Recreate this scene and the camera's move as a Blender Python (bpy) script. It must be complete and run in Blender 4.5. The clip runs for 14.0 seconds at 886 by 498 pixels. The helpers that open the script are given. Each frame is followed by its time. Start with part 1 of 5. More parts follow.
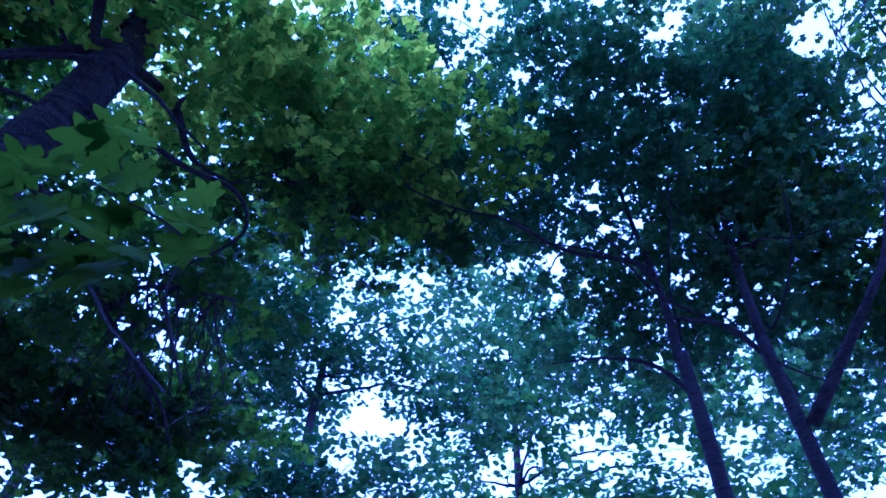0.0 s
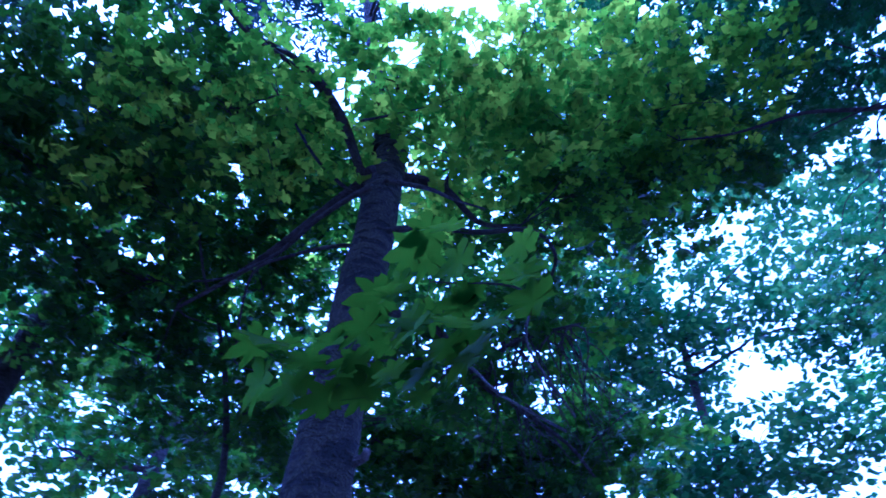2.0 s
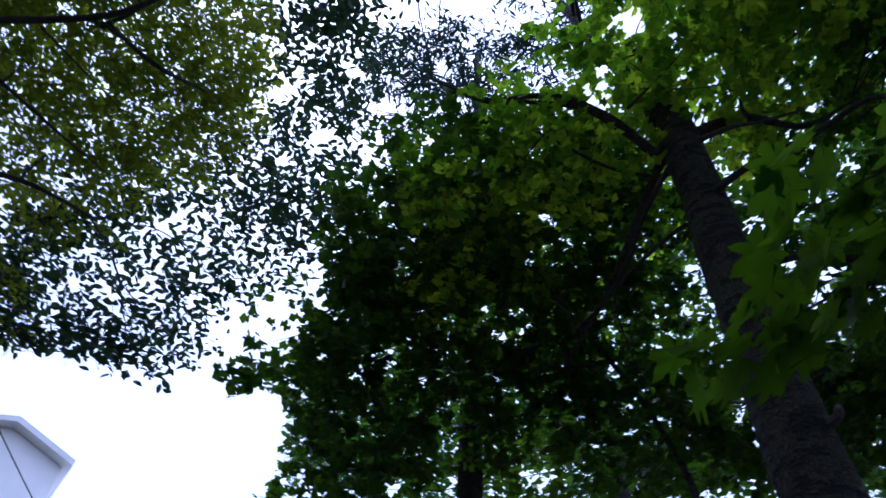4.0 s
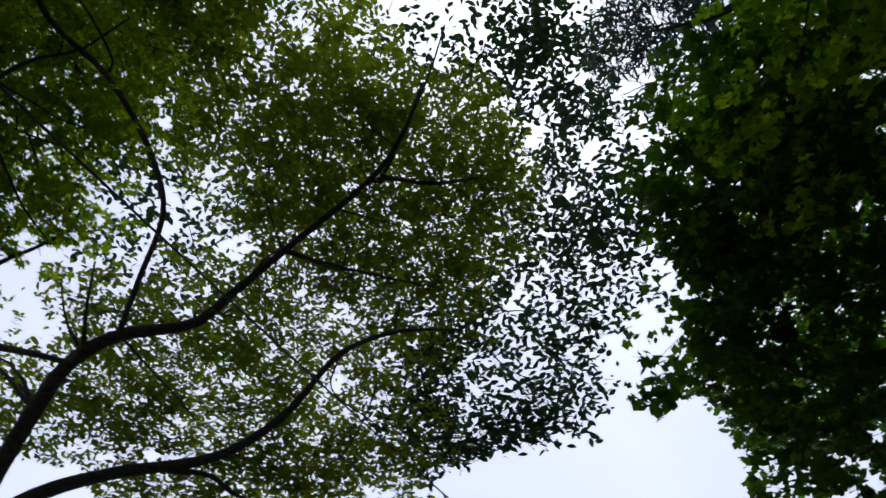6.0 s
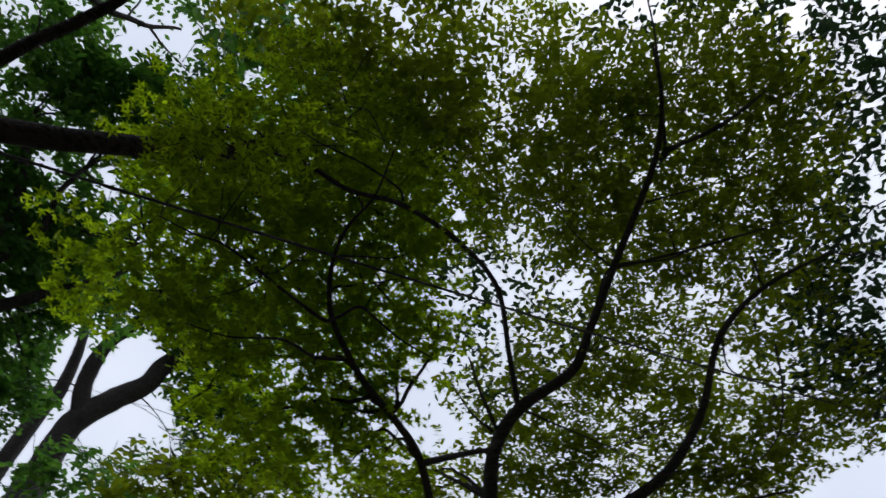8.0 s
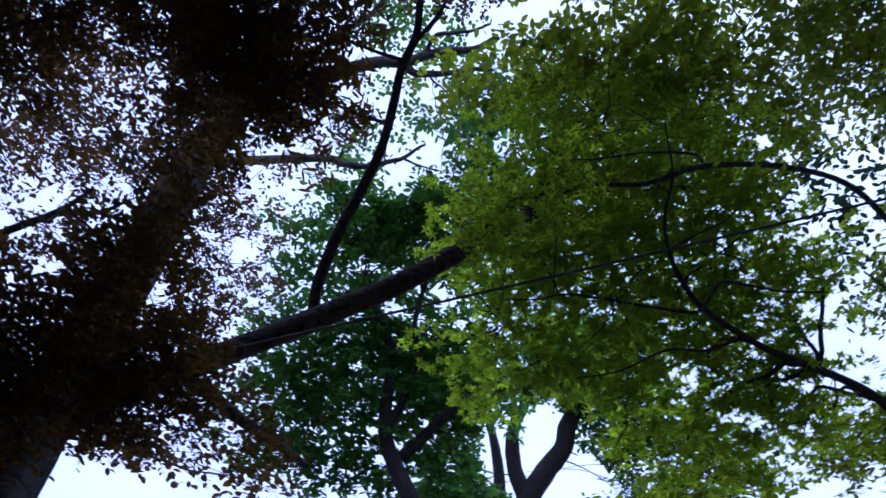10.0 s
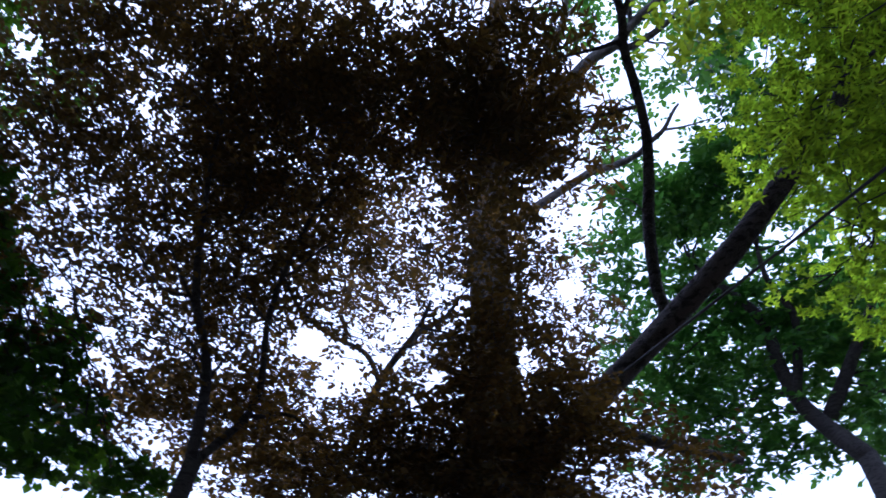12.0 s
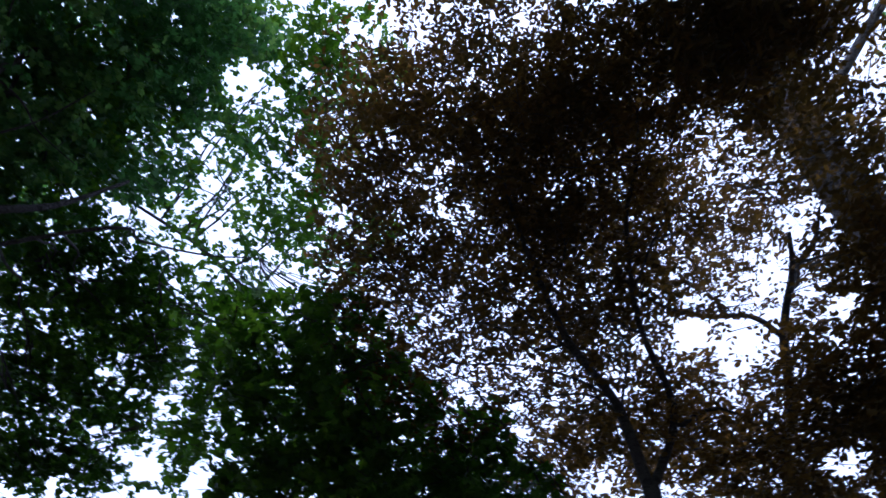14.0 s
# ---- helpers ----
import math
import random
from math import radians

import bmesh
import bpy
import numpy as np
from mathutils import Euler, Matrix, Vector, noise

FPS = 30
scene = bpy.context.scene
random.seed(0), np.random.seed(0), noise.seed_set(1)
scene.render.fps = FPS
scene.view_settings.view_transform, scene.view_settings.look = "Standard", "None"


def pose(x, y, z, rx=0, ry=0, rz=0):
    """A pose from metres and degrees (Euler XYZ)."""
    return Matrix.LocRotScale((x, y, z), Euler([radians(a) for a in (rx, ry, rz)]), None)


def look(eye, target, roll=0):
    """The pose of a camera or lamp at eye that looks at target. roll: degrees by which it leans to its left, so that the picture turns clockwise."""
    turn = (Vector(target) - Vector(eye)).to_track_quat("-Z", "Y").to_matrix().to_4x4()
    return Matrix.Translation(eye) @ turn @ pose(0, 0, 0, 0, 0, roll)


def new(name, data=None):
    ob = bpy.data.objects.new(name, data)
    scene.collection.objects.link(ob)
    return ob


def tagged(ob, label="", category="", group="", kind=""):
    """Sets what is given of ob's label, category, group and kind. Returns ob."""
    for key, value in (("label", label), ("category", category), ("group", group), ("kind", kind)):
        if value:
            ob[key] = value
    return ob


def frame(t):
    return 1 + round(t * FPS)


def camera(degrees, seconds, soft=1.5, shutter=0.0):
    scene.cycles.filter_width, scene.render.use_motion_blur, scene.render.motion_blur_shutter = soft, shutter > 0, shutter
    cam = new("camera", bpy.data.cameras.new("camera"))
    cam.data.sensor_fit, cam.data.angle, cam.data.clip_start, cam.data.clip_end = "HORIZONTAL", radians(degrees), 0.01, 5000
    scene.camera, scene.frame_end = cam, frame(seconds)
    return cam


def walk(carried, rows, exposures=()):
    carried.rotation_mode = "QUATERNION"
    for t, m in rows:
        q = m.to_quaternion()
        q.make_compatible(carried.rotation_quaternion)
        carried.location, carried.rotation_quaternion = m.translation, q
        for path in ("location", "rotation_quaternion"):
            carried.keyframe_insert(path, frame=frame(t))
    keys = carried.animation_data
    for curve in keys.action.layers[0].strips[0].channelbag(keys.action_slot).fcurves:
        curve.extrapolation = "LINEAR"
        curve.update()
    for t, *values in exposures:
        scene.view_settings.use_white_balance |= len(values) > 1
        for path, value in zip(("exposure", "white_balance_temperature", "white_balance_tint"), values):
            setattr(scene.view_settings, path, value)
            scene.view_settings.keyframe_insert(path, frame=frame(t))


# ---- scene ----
cam = camera(65.0, 14.0, soft=1.6, shutter=0.22)
PATH = [
    (0.0, pose(-0.000, 0.200, 1.6, 141.90, -1.74, -2.22)),
    (0.5, pose(-0.018, 0.199, 1.6, 141.59, -0.98, 3.88)),
    (1.0, pose(-0.053, 0.193, 1.6, 141.35, -1.37, 13.55)),
    (1.5, pose(-0.089, 0.179, 1.6, 141.21, -1.69, 24.39)),
    (2.0, pose(-0.122, 0.159, 1.6, 141.12, -2.24, 34.77)),
    (2.5, pose(-0.149, 0.133, 1.6, 141.06, -2.43, 45.17)),
    (3.0, pose(-0.169, 0.106, 1.6, 141.05, -2.77, 54.45)),
    (3.2, pose(-0.176, 0.095, 1.6, 141.02, -2.87, 58.05)),
    (5.3, pose(-0.193, -0.053, 1.6, 141.00, -1.61, 103.47)),
    (5.5, pose(-0.189, -0.066, 1.6, 141.01, -1.68, 107.10)),
    (6.0, pose(-0.177, -0.094, 1.6, 141.06, -1.68, 115.98)),
    (6.5, pose(-0.158, -0.122, 1.6, 141.15, -1.65, 125.59)),
    (7.0, pose(-0.134, -0.148, 1.6, 141.16, -1.79, 135.56)),
    (7.5, pose(-0.106, -0.170, 1.6, 141.13, -1.88, 145.73)),
    (8.0, pose(-0.077, -0.185, 1.6, 141.18, -2.35, 154.56)),
    (8.2, pose(-0.064, -0.190, 1.6, 141.16, -2.45, 158.36)),
    (10.3, pose(0.078, -0.184, 1.6, 141.65, -2.52, -160.33)),
    (10.5, pose(0.090, -0.179, 1.6, 141.61, -2.82, -156.87)),
    (11.0, pose(0.117, -0.162, 1.6, 141.64, -3.08, -148.01)),
    (11.5, pose(0.143, -0.140, 1.6, 141.59, -3.20, -138.47)),
    (12.0, pose(0.165, -0.113, 1.6, 141.44, -3.06, -128.19)),
    (12.5, pose(0.182, -0.082, 1.6, 141.17, -3.23, -118.23)),
    (13.0, pose(0.194, -0.048, 1.6, 140.92, -3.29, -108.04)),
    (13.5, pose(0.199, -0.016, 1.6, 140.68, -3.68, -99.17)),
    (14.0, pose(0.199, 0.017, 1.6, 140.45, -3.24, -89.03)),
]
EXPOSURES = [(0.0, 0.6, 3400, 62), (0.5, 0.65, 3380, 58), (1.0, 0.88, 3420, 49), (1.5, 1.08, 3380, 50), (2.1, 1.17, 3330, 51), (2.5, 1.17, 3450, 48), (3.0, 0.66, 3720, 42), (5.4, -0.65, 5500, 14), (7.4, -0.98, 5600, 15), (8.2, -0.88, 5750, 10), (10.3, -0.35, 4300, 36), (11.0, -0.15, 4200, 38), (11.5, 0.0, 4200, 34), (12.0, 0.2, 4600, 26), (12.6, 0.25, 4700, 24), (13.5, 0.05, 4700, 24), (14.0, 0.05, 4650, 24)]
walk(cam, PATH, EXPOSURES)

# ---- light: bright overcast day ----
SUN_AZ, SUN_EL = 98.0, 68.0


def bearing(az, el):
    """Unit direction; az in degrees to the left of the first view, el above the horizon."""
    a, e = radians(az), radians(el)
    return Vector((-math.sin(a) * math.cos(e), math.cos(a) * math.cos(e), math.sin(e)))


EYE = Vector((0, 0, 1.6))


def at(az, el, d):
    """A point d metres from the middle of the clearing at eye height."""
    return EYE + bearing(az, el) * d


def over(az, el, h):
    """A point at the horizontal distance h."""
    return EYE + bearing(az, el) * (h / math.cos(radians(el)))


world = bpy.data.worlds.new("world")
scene.world = world
world.use_nodes = True
wn = world.node_tree.nodes
sky = wn.new("ShaderNodeTexSky")
sky.sky_type = "NISHITA"
sky.sun_disc = False
sky.sun_elevation = radians(SUN_EL)
sky.sun_rotation = radians(-SUN_AZ)
sky.air_density, sky.dust_density, sky.ozone_density = 1.0, 6.0, 1.0
cloud = wn.new("ShaderNodeTexNoise")
cloud.inputs["Scale"].default_value, cloud.inputs["Detail"].default_value = 3.0, 5
veil = wn.new("ShaderNodeValToRGB")
veil.color_ramp.elements[0].position, veil.color_ramp.elements[0].color = 0.35, (0.84, 0.85, 0.89, 1)
veil.color_ramp.elements[1].position, veil.color_ramp.elements[1].color = 0.65, (1.0, 0.99, 1.0, 1)
lift = wn.new("ShaderNodeVectorMath")
lift.operation = "SCALE"
lift.inputs["Scale"].default_value = 12.0
cover = wn.new("ShaderNodeMix")
cover.data_type = "RGBA"
cover.inputs["Factor"].default_value = 0.85
wl = world.node_tree.links
wl.new(wn.new("ShaderNodeTexCoord").outputs["Generated"], cloud.inputs["Vector"])
wl.new(cloud.outputs["Fac"], veil.inputs[0])
wl.new(veil.outputs[0], lift.inputs[0])
wl.new(sky.outputs[0], cover.inputs["A"])
wl.new(lift.outputs[0], cover.inputs["B"])
wl.new(cover.outputs["Result"], wn["Background"].inputs[0])
wn["Background"].inputs[1].default_value = 0.15
lamp = bpy.data.lights.new("sun", "SUN")
lamp.energy, lamp.angle, lamp.color = 1.8, radians(10), (1.0, 0.95, 0.88)
sun = new("sun", lamp)
sun.matrix_world = look(bearing(SUN_AZ, SUN_EL) * 60, (0, 0, 0))


# ---- materials ----
def shader(name):
    m = bpy.data.materials.new(name)
    m.use_nodes = True
    return m, m.node_tree.nodes, m.node_tree.links, m.node_tree.nodes["Principled BSDF"]


def ramp(n, stops):
    r = n.new("ShaderNodeValToRGB")
    while len(r.color_ramp.elements) < len(stops):
        r.color_ramp.elements.new(0.5)
    for e, (p, c) in zip(r.color_ramp.elements, stops):
        e.position, e.color = p, (*c, 1)
    return r


def leaf_material(name, dark, mid, light, through_colour, rough=0.45, share=0.5, gloss=0.25):
    """A thin leaf: reflecting side with gloss, light shining through, tone varied leaf by leaf and in patches."""
    m, n, k, p = shader(name)
    geo = n.new("ShaderNodeNewGeometry")
    tone = ramp(n, [(0.0, dark), (0.5, mid), (1.0, light)])
    pos = n.new("ShaderNodeTexNoise")
    pos.inputs["Scale"].default_value = 0.7
    pos.inputs["Detail"].default_value = 3
    k.new(geo.outputs["Position"], pos.inputs["Vector"])
    mix = n.new("ShaderNodeMath")
    mix.operation = "MULTIPLY_ADD"
    mix.inputs[1].default_value = 0.55
    sub = n.new("ShaderNodeMath")
    sub.operation = "MULTIPLY_ADD"
    sub.inputs[1].default_value, sub.inputs[2].default_value = 1.3, -0.42
    k.new(pos.outputs["Fac"], sub.inputs[0])
    k.new(geo.outputs["Random Per Island"], mix.inputs[0])
    k.new(sub.outputs[0], mix.inputs[2])
    k.new(mix.outputs[0], tone.inputs[0])
    fine = n.new("ShaderNodeTexNoise")
    fine.inputs["Scale"].default_value = 60
    k.new(geo.outputs["Position"], fine.inputs["Vector"])
    bump = n.new("ShaderNodeBump")
    bump.inputs["Strength"].default_value = 0.25
    bump.inputs["Distance"].default_value = 0.004
    k.new(fine.outputs["Fac"], bump.inputs["Height"])
    k.new(bump.outputs["Normal"], p.inputs["Normal"])
    k.new(tone.outputs[0], p.inputs["Base Color"])
    p.inputs["Roughness"].default_value = rough
    p.inputs["Specular IOR Level"].default_value = gloss
    tr = n.new("ShaderNodeBsdfTranslucent")
    tint = n.new("ShaderNodeMix")
    tint.data_type, tint.blend_type = "RGBA", "MULTIPLY"
    tint.inputs["Factor"].default_value = 1.0
    k.new(tone.outputs[0], tint.inputs["A"])
    tint.inputs["B"].default_value = (*through_colour, 1)
    k.new(tint.outputs["Result"], tr.inputs["Color"])
    both = n.new("ShaderNodeMixShader")
    both.inputs[0].default_value = share
    k.new(p.outputs[0], both.inputs[1])
    k.new(tr.outputs[0], both.inputs[2])
    k.new(both.outputs[0], n["Material Output"].inputs["Surface"])
    return m


def bark_material(name, dark, light, scale=1.0, crack=0.02):
    m, n, k, p = shader(name)
    co = n.new("ShaderNodeTexCoord")
    mp = n.new("ShaderNodeMapping")
    mp.inputs["Scale"].default_value = (12 * scale, 12 * scale, 6 * scale)
    k.new(co.outputs["Object"], mp.inputs["Vector"])
    vo = n.new("ShaderNodeTexVoronoi")
    vo.feature = "DISTANCE_TO_EDGE"
    warp = n.new("ShaderNodeTexNoise")
    warp.inputs["Scale"].default_value = 1.5
    warp.inputs["Detail"].default_value = 5
    k.new(mp.outputs[0], warp.inputs["Vector"])
    add = n.new("ShaderNodeVectorMath")
    add.operation = "MULTIPLY_ADD"
    add.inputs[1].default_value = (1.6, 1.6, 1.6)
    k.new(warp.outputs["Color"], add.inputs[0])
    k.new(mp.outputs[0], add.inputs[2])
    k.new(add.outputs[0], vo.inputs["Vector"])
    patch = n.new("ShaderNodeTexNoise")
    patch.inputs["Scale"].default_value = 2.2
    patch.inputs["Detail"].default_value = 6
    k.new(co.outputs["Object"], patch.inputs["Vector"])
    edge = n.new("ShaderNodeMath")
    edge.operation = "MULTIPLY_ADD"
    edge.inputs[1].default_value = 1.2
    k.new(vo.outputs["Distance"], edge.inputs[0])
    sub = n.new("ShaderNodeMath")
    sub.operation = "MULTIPLY"
    sub.inputs[1].default_value = 0.8
    k.new(patch.outputs["Fac"], sub.inputs[0])
    k.new(sub.outputs[0], edge.inputs[2])
    col = ramp(n, [(0.4, dark), (0.85, light)])
    # dark pits and scars that run round the stem
    ring = n.new("ShaderNodeMapping")
    ring.inputs["Scale"].default_value = (6 * scale, 6 * scale, 17 * scale)
    k.new(co.outputs["Object"], ring.inputs["Vector"])
    pit = n.new("ShaderNodeTexNoise")
    pit.inputs["Scale"].default_value = 1.6
    pit.inputs["Detail"].default_value = 3
    k.new(ring.outputs[0], pit.inputs["Vector"])
    scar = n.new("ShaderNodeMapRange")
    scar.inputs["From Min"].default_value, scar.inputs["From Max"].default_value = 0.36, 0.5
    scar.inputs["To Min"].default_value, scar.inputs["To Max"].default_value = -0.35, 0.12
    k.new(pit.outputs["Fac"], scar.inputs["Value"])
    rough = n.new("ShaderNodeMath")
    rough.operation = "ADD"
    k.new(edge.outputs[0], rough.inputs[0])
    k.new(scar.outputs[0], rough.inputs[1])
    edge = rough
    k.new(edge.outputs[0], col.inputs[0])
    k.new(col.outputs[0], p.inputs["Base Color"])
    p.inputs["Roughness"].default_value = 0.9
    bump = n.new("ShaderNodeBump")
    bump.inputs["Distance"].default_value = crack
    k.new(edge.outputs[0], bump.inputs["Height"])
    k.new(bump.outputs["Normal"], p.inputs["Normal"])
    return m


def plain_material(name, a, b, scale, rough=0.8, bump_d=0.01):
    m, n, k, p = shader(name)
    co = n.new("ShaderNodeTexCoord")
    t = n.new("ShaderNodeTexNoise")
    t.inputs["Scale"].default_value = scale
    t.inputs["Detail"].default_value = 8
    k.new(co.outputs["Object"], t.inputs["Vector"])
    c = ramp(n, [(0.3, a), (0.7, b)])
    k.new(t.outputs["Fac"], c.inputs[0])
    k.new(c.outputs[0], p.inputs["Base Color"])
    p.inputs["Roughness"].default_value = rough
    bp = n.new("ShaderNodeBump")
    bp.inputs["Distance"].default_value = bump_d
    k.new(t.outputs["Fac"], bp.inputs["Height"])
    k.new(bp.outputs["Normal"], p.inputs["Normal"])
    return m


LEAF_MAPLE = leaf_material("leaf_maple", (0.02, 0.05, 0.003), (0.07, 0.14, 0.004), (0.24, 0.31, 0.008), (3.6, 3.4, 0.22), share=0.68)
# the extra blue is painted haze over the woodland trees
LEAF_WOOD = leaf_material("leaf_wood", (0.017, 0.05, 0.017), (0.036, 0.095, 0.028), (0.085, 0.16, 0.038), (2.1, 2.0, 1.2))
LEAF_OLIVE = leaf_material("leaf_olive", (0.04, 0.06, 0.004), (0.07, 0.1, 0.006), (0.115, 0.15, 0.01), (2.8, 2.6, 0.6), share=0.6)
LEAF_JAPAN = leaf_material("leaf_japan", (0.085, 0.125, 0.003), (0.14, 0.2, 0.005), (0.2, 0.26, 0.01), (3.7, 3.7, 0.4), share=0.72)
LEAF_COPPER = leaf_material("leaf_copper", (0.022, 0.018, 0.008), (0.05, 0.037, 0.013), (0.095, 0.062, 0.018), (2.6, 2.0, 0.8))
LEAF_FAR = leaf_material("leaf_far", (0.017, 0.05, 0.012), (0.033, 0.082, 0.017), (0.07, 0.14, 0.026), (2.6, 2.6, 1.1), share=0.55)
# also the maple's dark boughs, where this colour stands for shade
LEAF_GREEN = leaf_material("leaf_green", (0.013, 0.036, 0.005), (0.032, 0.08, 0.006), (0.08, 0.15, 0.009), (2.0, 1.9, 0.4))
# dark copy for the spreading tree's edge: shade put into the leaf colour
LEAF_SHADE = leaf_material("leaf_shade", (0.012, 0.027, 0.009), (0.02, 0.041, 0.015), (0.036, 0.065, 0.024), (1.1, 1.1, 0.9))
LEAF_NEEDLE = leaf_material("leaf_needle", (0.012, 0.028, 0.02), (0.022, 0.045, 0.03), (0.04, 0.07, 0.04), (1.0, 1.0, 0.9))
BARK_GREY = bark_material("bark_grey", (0.006, 0.005, 0.004), (0.07, 0.061, 0.032), 0.62, 0.08)
BARK_DARK = bark_material("bark_dark", (0.014, 0.012, 0.011), (0.055, 0.046, 0.039), 1.6, 0.012)
BARK_PALE = bark_material("bark_pale", (0.05, 0.046, 0.043), (0.2, 0.18, 0.165), 1.0, 0.012)
BARK_LIMB = bark_material("bark_limb", (0.014, 0.011, 0.01), (0.12, 0.095, 0.08), 1.3, 0.04)
GROUND = plain_material("soil_and_litter", (0.05, 0.04, 0.025), (0.12, 0.09, 0.05), 1.3, 0.95, 0.04)
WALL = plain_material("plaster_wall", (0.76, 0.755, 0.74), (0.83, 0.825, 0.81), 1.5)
ROOF = plain_material("pale_roof", (0.7, 0.69, 0.68), (0.79, 0.78, 0.77), 3.0)
GLASS = plain_material("window_glass", (0.03, 0.035, 0.04), (0.05, 0.055, 0.06), 0.5, 0.08, 0.0)
RUBBER = plain_material("cable_sheath", (0.015, 0.015, 0.015), (0.05, 0.048, 0.045), 9.0, 0.7, 0.002)


# ---- mesh helpers ----
def part(name, data, material, parent=None, label=""):
    """A mesh, or a bmesh, as one object under a thing or part."""
    if not isinstance(data, bpy.types.Mesh):
        me = bpy.data.meshes.new(name)
        data.to_mesh(me)
        data.free()
        data = me
    if not data.materials:
        data.materials.append(material)
    ob = new(name, data)
    ob.parent = parent
    if label:
        ob["label"] = label
    return ob


def mesh_from(name, verts, faces, smooth=False):
    me = bpy.data.meshes.new(name)
    me.from_pydata(verts, [], faces)
    if smooth:
        me.polygons.foreach_set("use_smooth", [True] * len(me.polygons))
    me.update()
    return me


def curve_points(pts, per=6):
    """A smooth way through the points."""
    out = []
    p = [pts[0] * 2 - pts[1]] + list(pts) + [pts[-1] * 2 - pts[-2]]
    for i in range(1, len(p) - 2):
        for j in range(per):
            t = j / per
            a, b, c, d = p[i - 1], p[i], p[i + 1], p[i + 2]
            out.append(0.5 * (2 * b + (c - a) * t + (2 * a - 5 * b + 4 * c - d) * t * t + (3 * b - a - 3 * c + d) * t ** 3))
    out.append(p[-2].copy())
    return out


def tube_data(path, radii, sides=10, knob=0.06, seed=0.0):
    """A tapering round limb with an uneven skin, closed at both ends."""
    verts, faces = [], []
    n = len(path)
    ref = Vector((0.31, 0.2, 0.93)).normalized()
    for i, c in enumerate(path):
        tan = (path[min(i + 1, n - 1)] - path[max(i - 1, 0)]).normalized()
        side = tan.cross(ref)
        if side.length < 0.05:
            side = tan.cross(Vector((1, 0, 0)))
        side.normalize()
        up = side.cross(tan)
        for s in range(sides):
            a = 2 * math.pi * s / sides
            d = side * math.cos(a) + up * math.sin(a)
            r = radii[i] * (1 + knob * noise.noise(c * 3 + d * 1.7 + Vector((seed, seed, 0))))
            verts.append(c + d * r)
    for i in range(n - 1):
        for s in range(sides):
            a, b = i * sides + s, i * sides + (s + 1) % sides
            faces.append((a, b, b + sides, a + sides))
    faces.append(tuple(reversed(range(sides))))
    faces.append(tuple(range((n - 1) * sides, n * sides)))
    return verts, faces


def limb(tree, name, pts, r0, r1, material, sides=10, knob=0.1, per=6, wobble=0.0, label=""):
    """A limb of a tree through the points, thick at the first one. Its way is kept for what grows from it."""
    path = curve_points(pts, per)
    if wobble:
        for i, c in enumerate(path[1:-1]):
            path[i + 1] = c + noise.noise_vector(c * 2.3) * wobble
    n = len(path) - 1
    radii = [r0 + (r1 - r0) * (i / n) for i in range(n + 1)]
    v, f = tube_data(path, radii, sides, knob, pts[0].x)
    ob = part(name, mesh_from(name, v, f, True), material, tree["top"], label)
    tree["way"] += [(c, r) for c, r in zip(path, radii)]
    return ob


def tree_thing(label, group=""):
    top = new("tree")
    tagged(top, label, "tree", group)
    return {"top": top, "way": [], "twigs": ([], [])}


def ground_up(tree, az, h, el_top, r0, r1, material, lean=(0, 0), per=5, knob=0.12, name="trunk", label=""):
    """An upright trunk with a flared foot at the bearing az, h metres off, up to the elevation el_top."""
    foot = over(az, 0, h)
    foot.z = -0.1
    top = over(az, el_top, h) + Vector((lean[0], lean[1], 0))
    pts = [foot.lerp(top, t) + noise.noise_vector(foot + Vector((0, 0, t * 4))) * 0.05 * (t > 0.01) for t in (0, 0.08, 0.2, 0.4, 0.6, 0.8, 1)]
    path = curve_points(pts, per)
    n = len(path) - 1
    radii = [(r0 + (r1 - r0) * i / n) * (1 + 0.6 * math.exp(-i / n * 22)) for i in range(n + 1)]
    v, f = tube_data(path, radii, 20, knob, az)
    tree["way"] += list(zip(path, radii))
    tree["foot"] = foot
    return part(name, mesh_from(name, v, f, True), material, tree["top"], label)


# ---- leaves ----
def lobed(outline, fold):
    """A flat outline from the stalk (0, 0) to the tip along y, mirrored; the halves fold up by fold."""
    half = [Vector((x, y, abs(x) * fold - y * y * 0.12)) for x, y in outline]
    verts = [Vector((0, 0, 0)), Vector((0, 0.55, -0.02)), Vector((0, 1, -0.12))]
    k = len(verts)
    verts += half + [Vector((-v.x, v.y, v.z)) for v in half]
    n = len(half)
    faces = []
    for base, flip in ((k, False), (k + n, True)):
        ring = [0] + [base + i for i in range(n)] + [2]
        for i in range(len(ring) - 1):
            f = (1, ring[i], ring[i + 1])
            faces.append(tuple(reversed(f)) if flip else f)
    return np.array([tuple(v) for v in verts]), faces


LEAF_OVAL = lobed([(0.19, 0.2), (0.26, 0.5), (0.16, 0.8)], 0.25)
LEAF_STAR = lobed([(0.45, 0.06), (0.22, 0.3), (0.52, 0.62)], 0.12)
LEAF_BROAD = lobed([(0.34, 0.22), (0.33, 0.64)], 0.15)
LEAF_NARROW = lobed([(0.11, 0.32), (0.1, 0.7)], 0.2)
LEAF_BLUNT = lobed([(0.36, 0.42)], 0.15)
LEAF_SPIKE = lobed([(0.1, 0.4)], 0.2)
LEAF_SMALL = lobed([(0.26, 0.28), (0.25, 0.66)], 0.25)
LEAF_CUT = lobed([(0.42, 0.02), (0.1, 0.18), (0.52, 0.52), (0.1, 0.44)], 0.1)


def leaf_area(shape):
    v, f = shape
    return sum(0.5 * np.linalg.norm(np.cross(v[b] - v[a], v[c] - v[a])) for a, b, c in f)


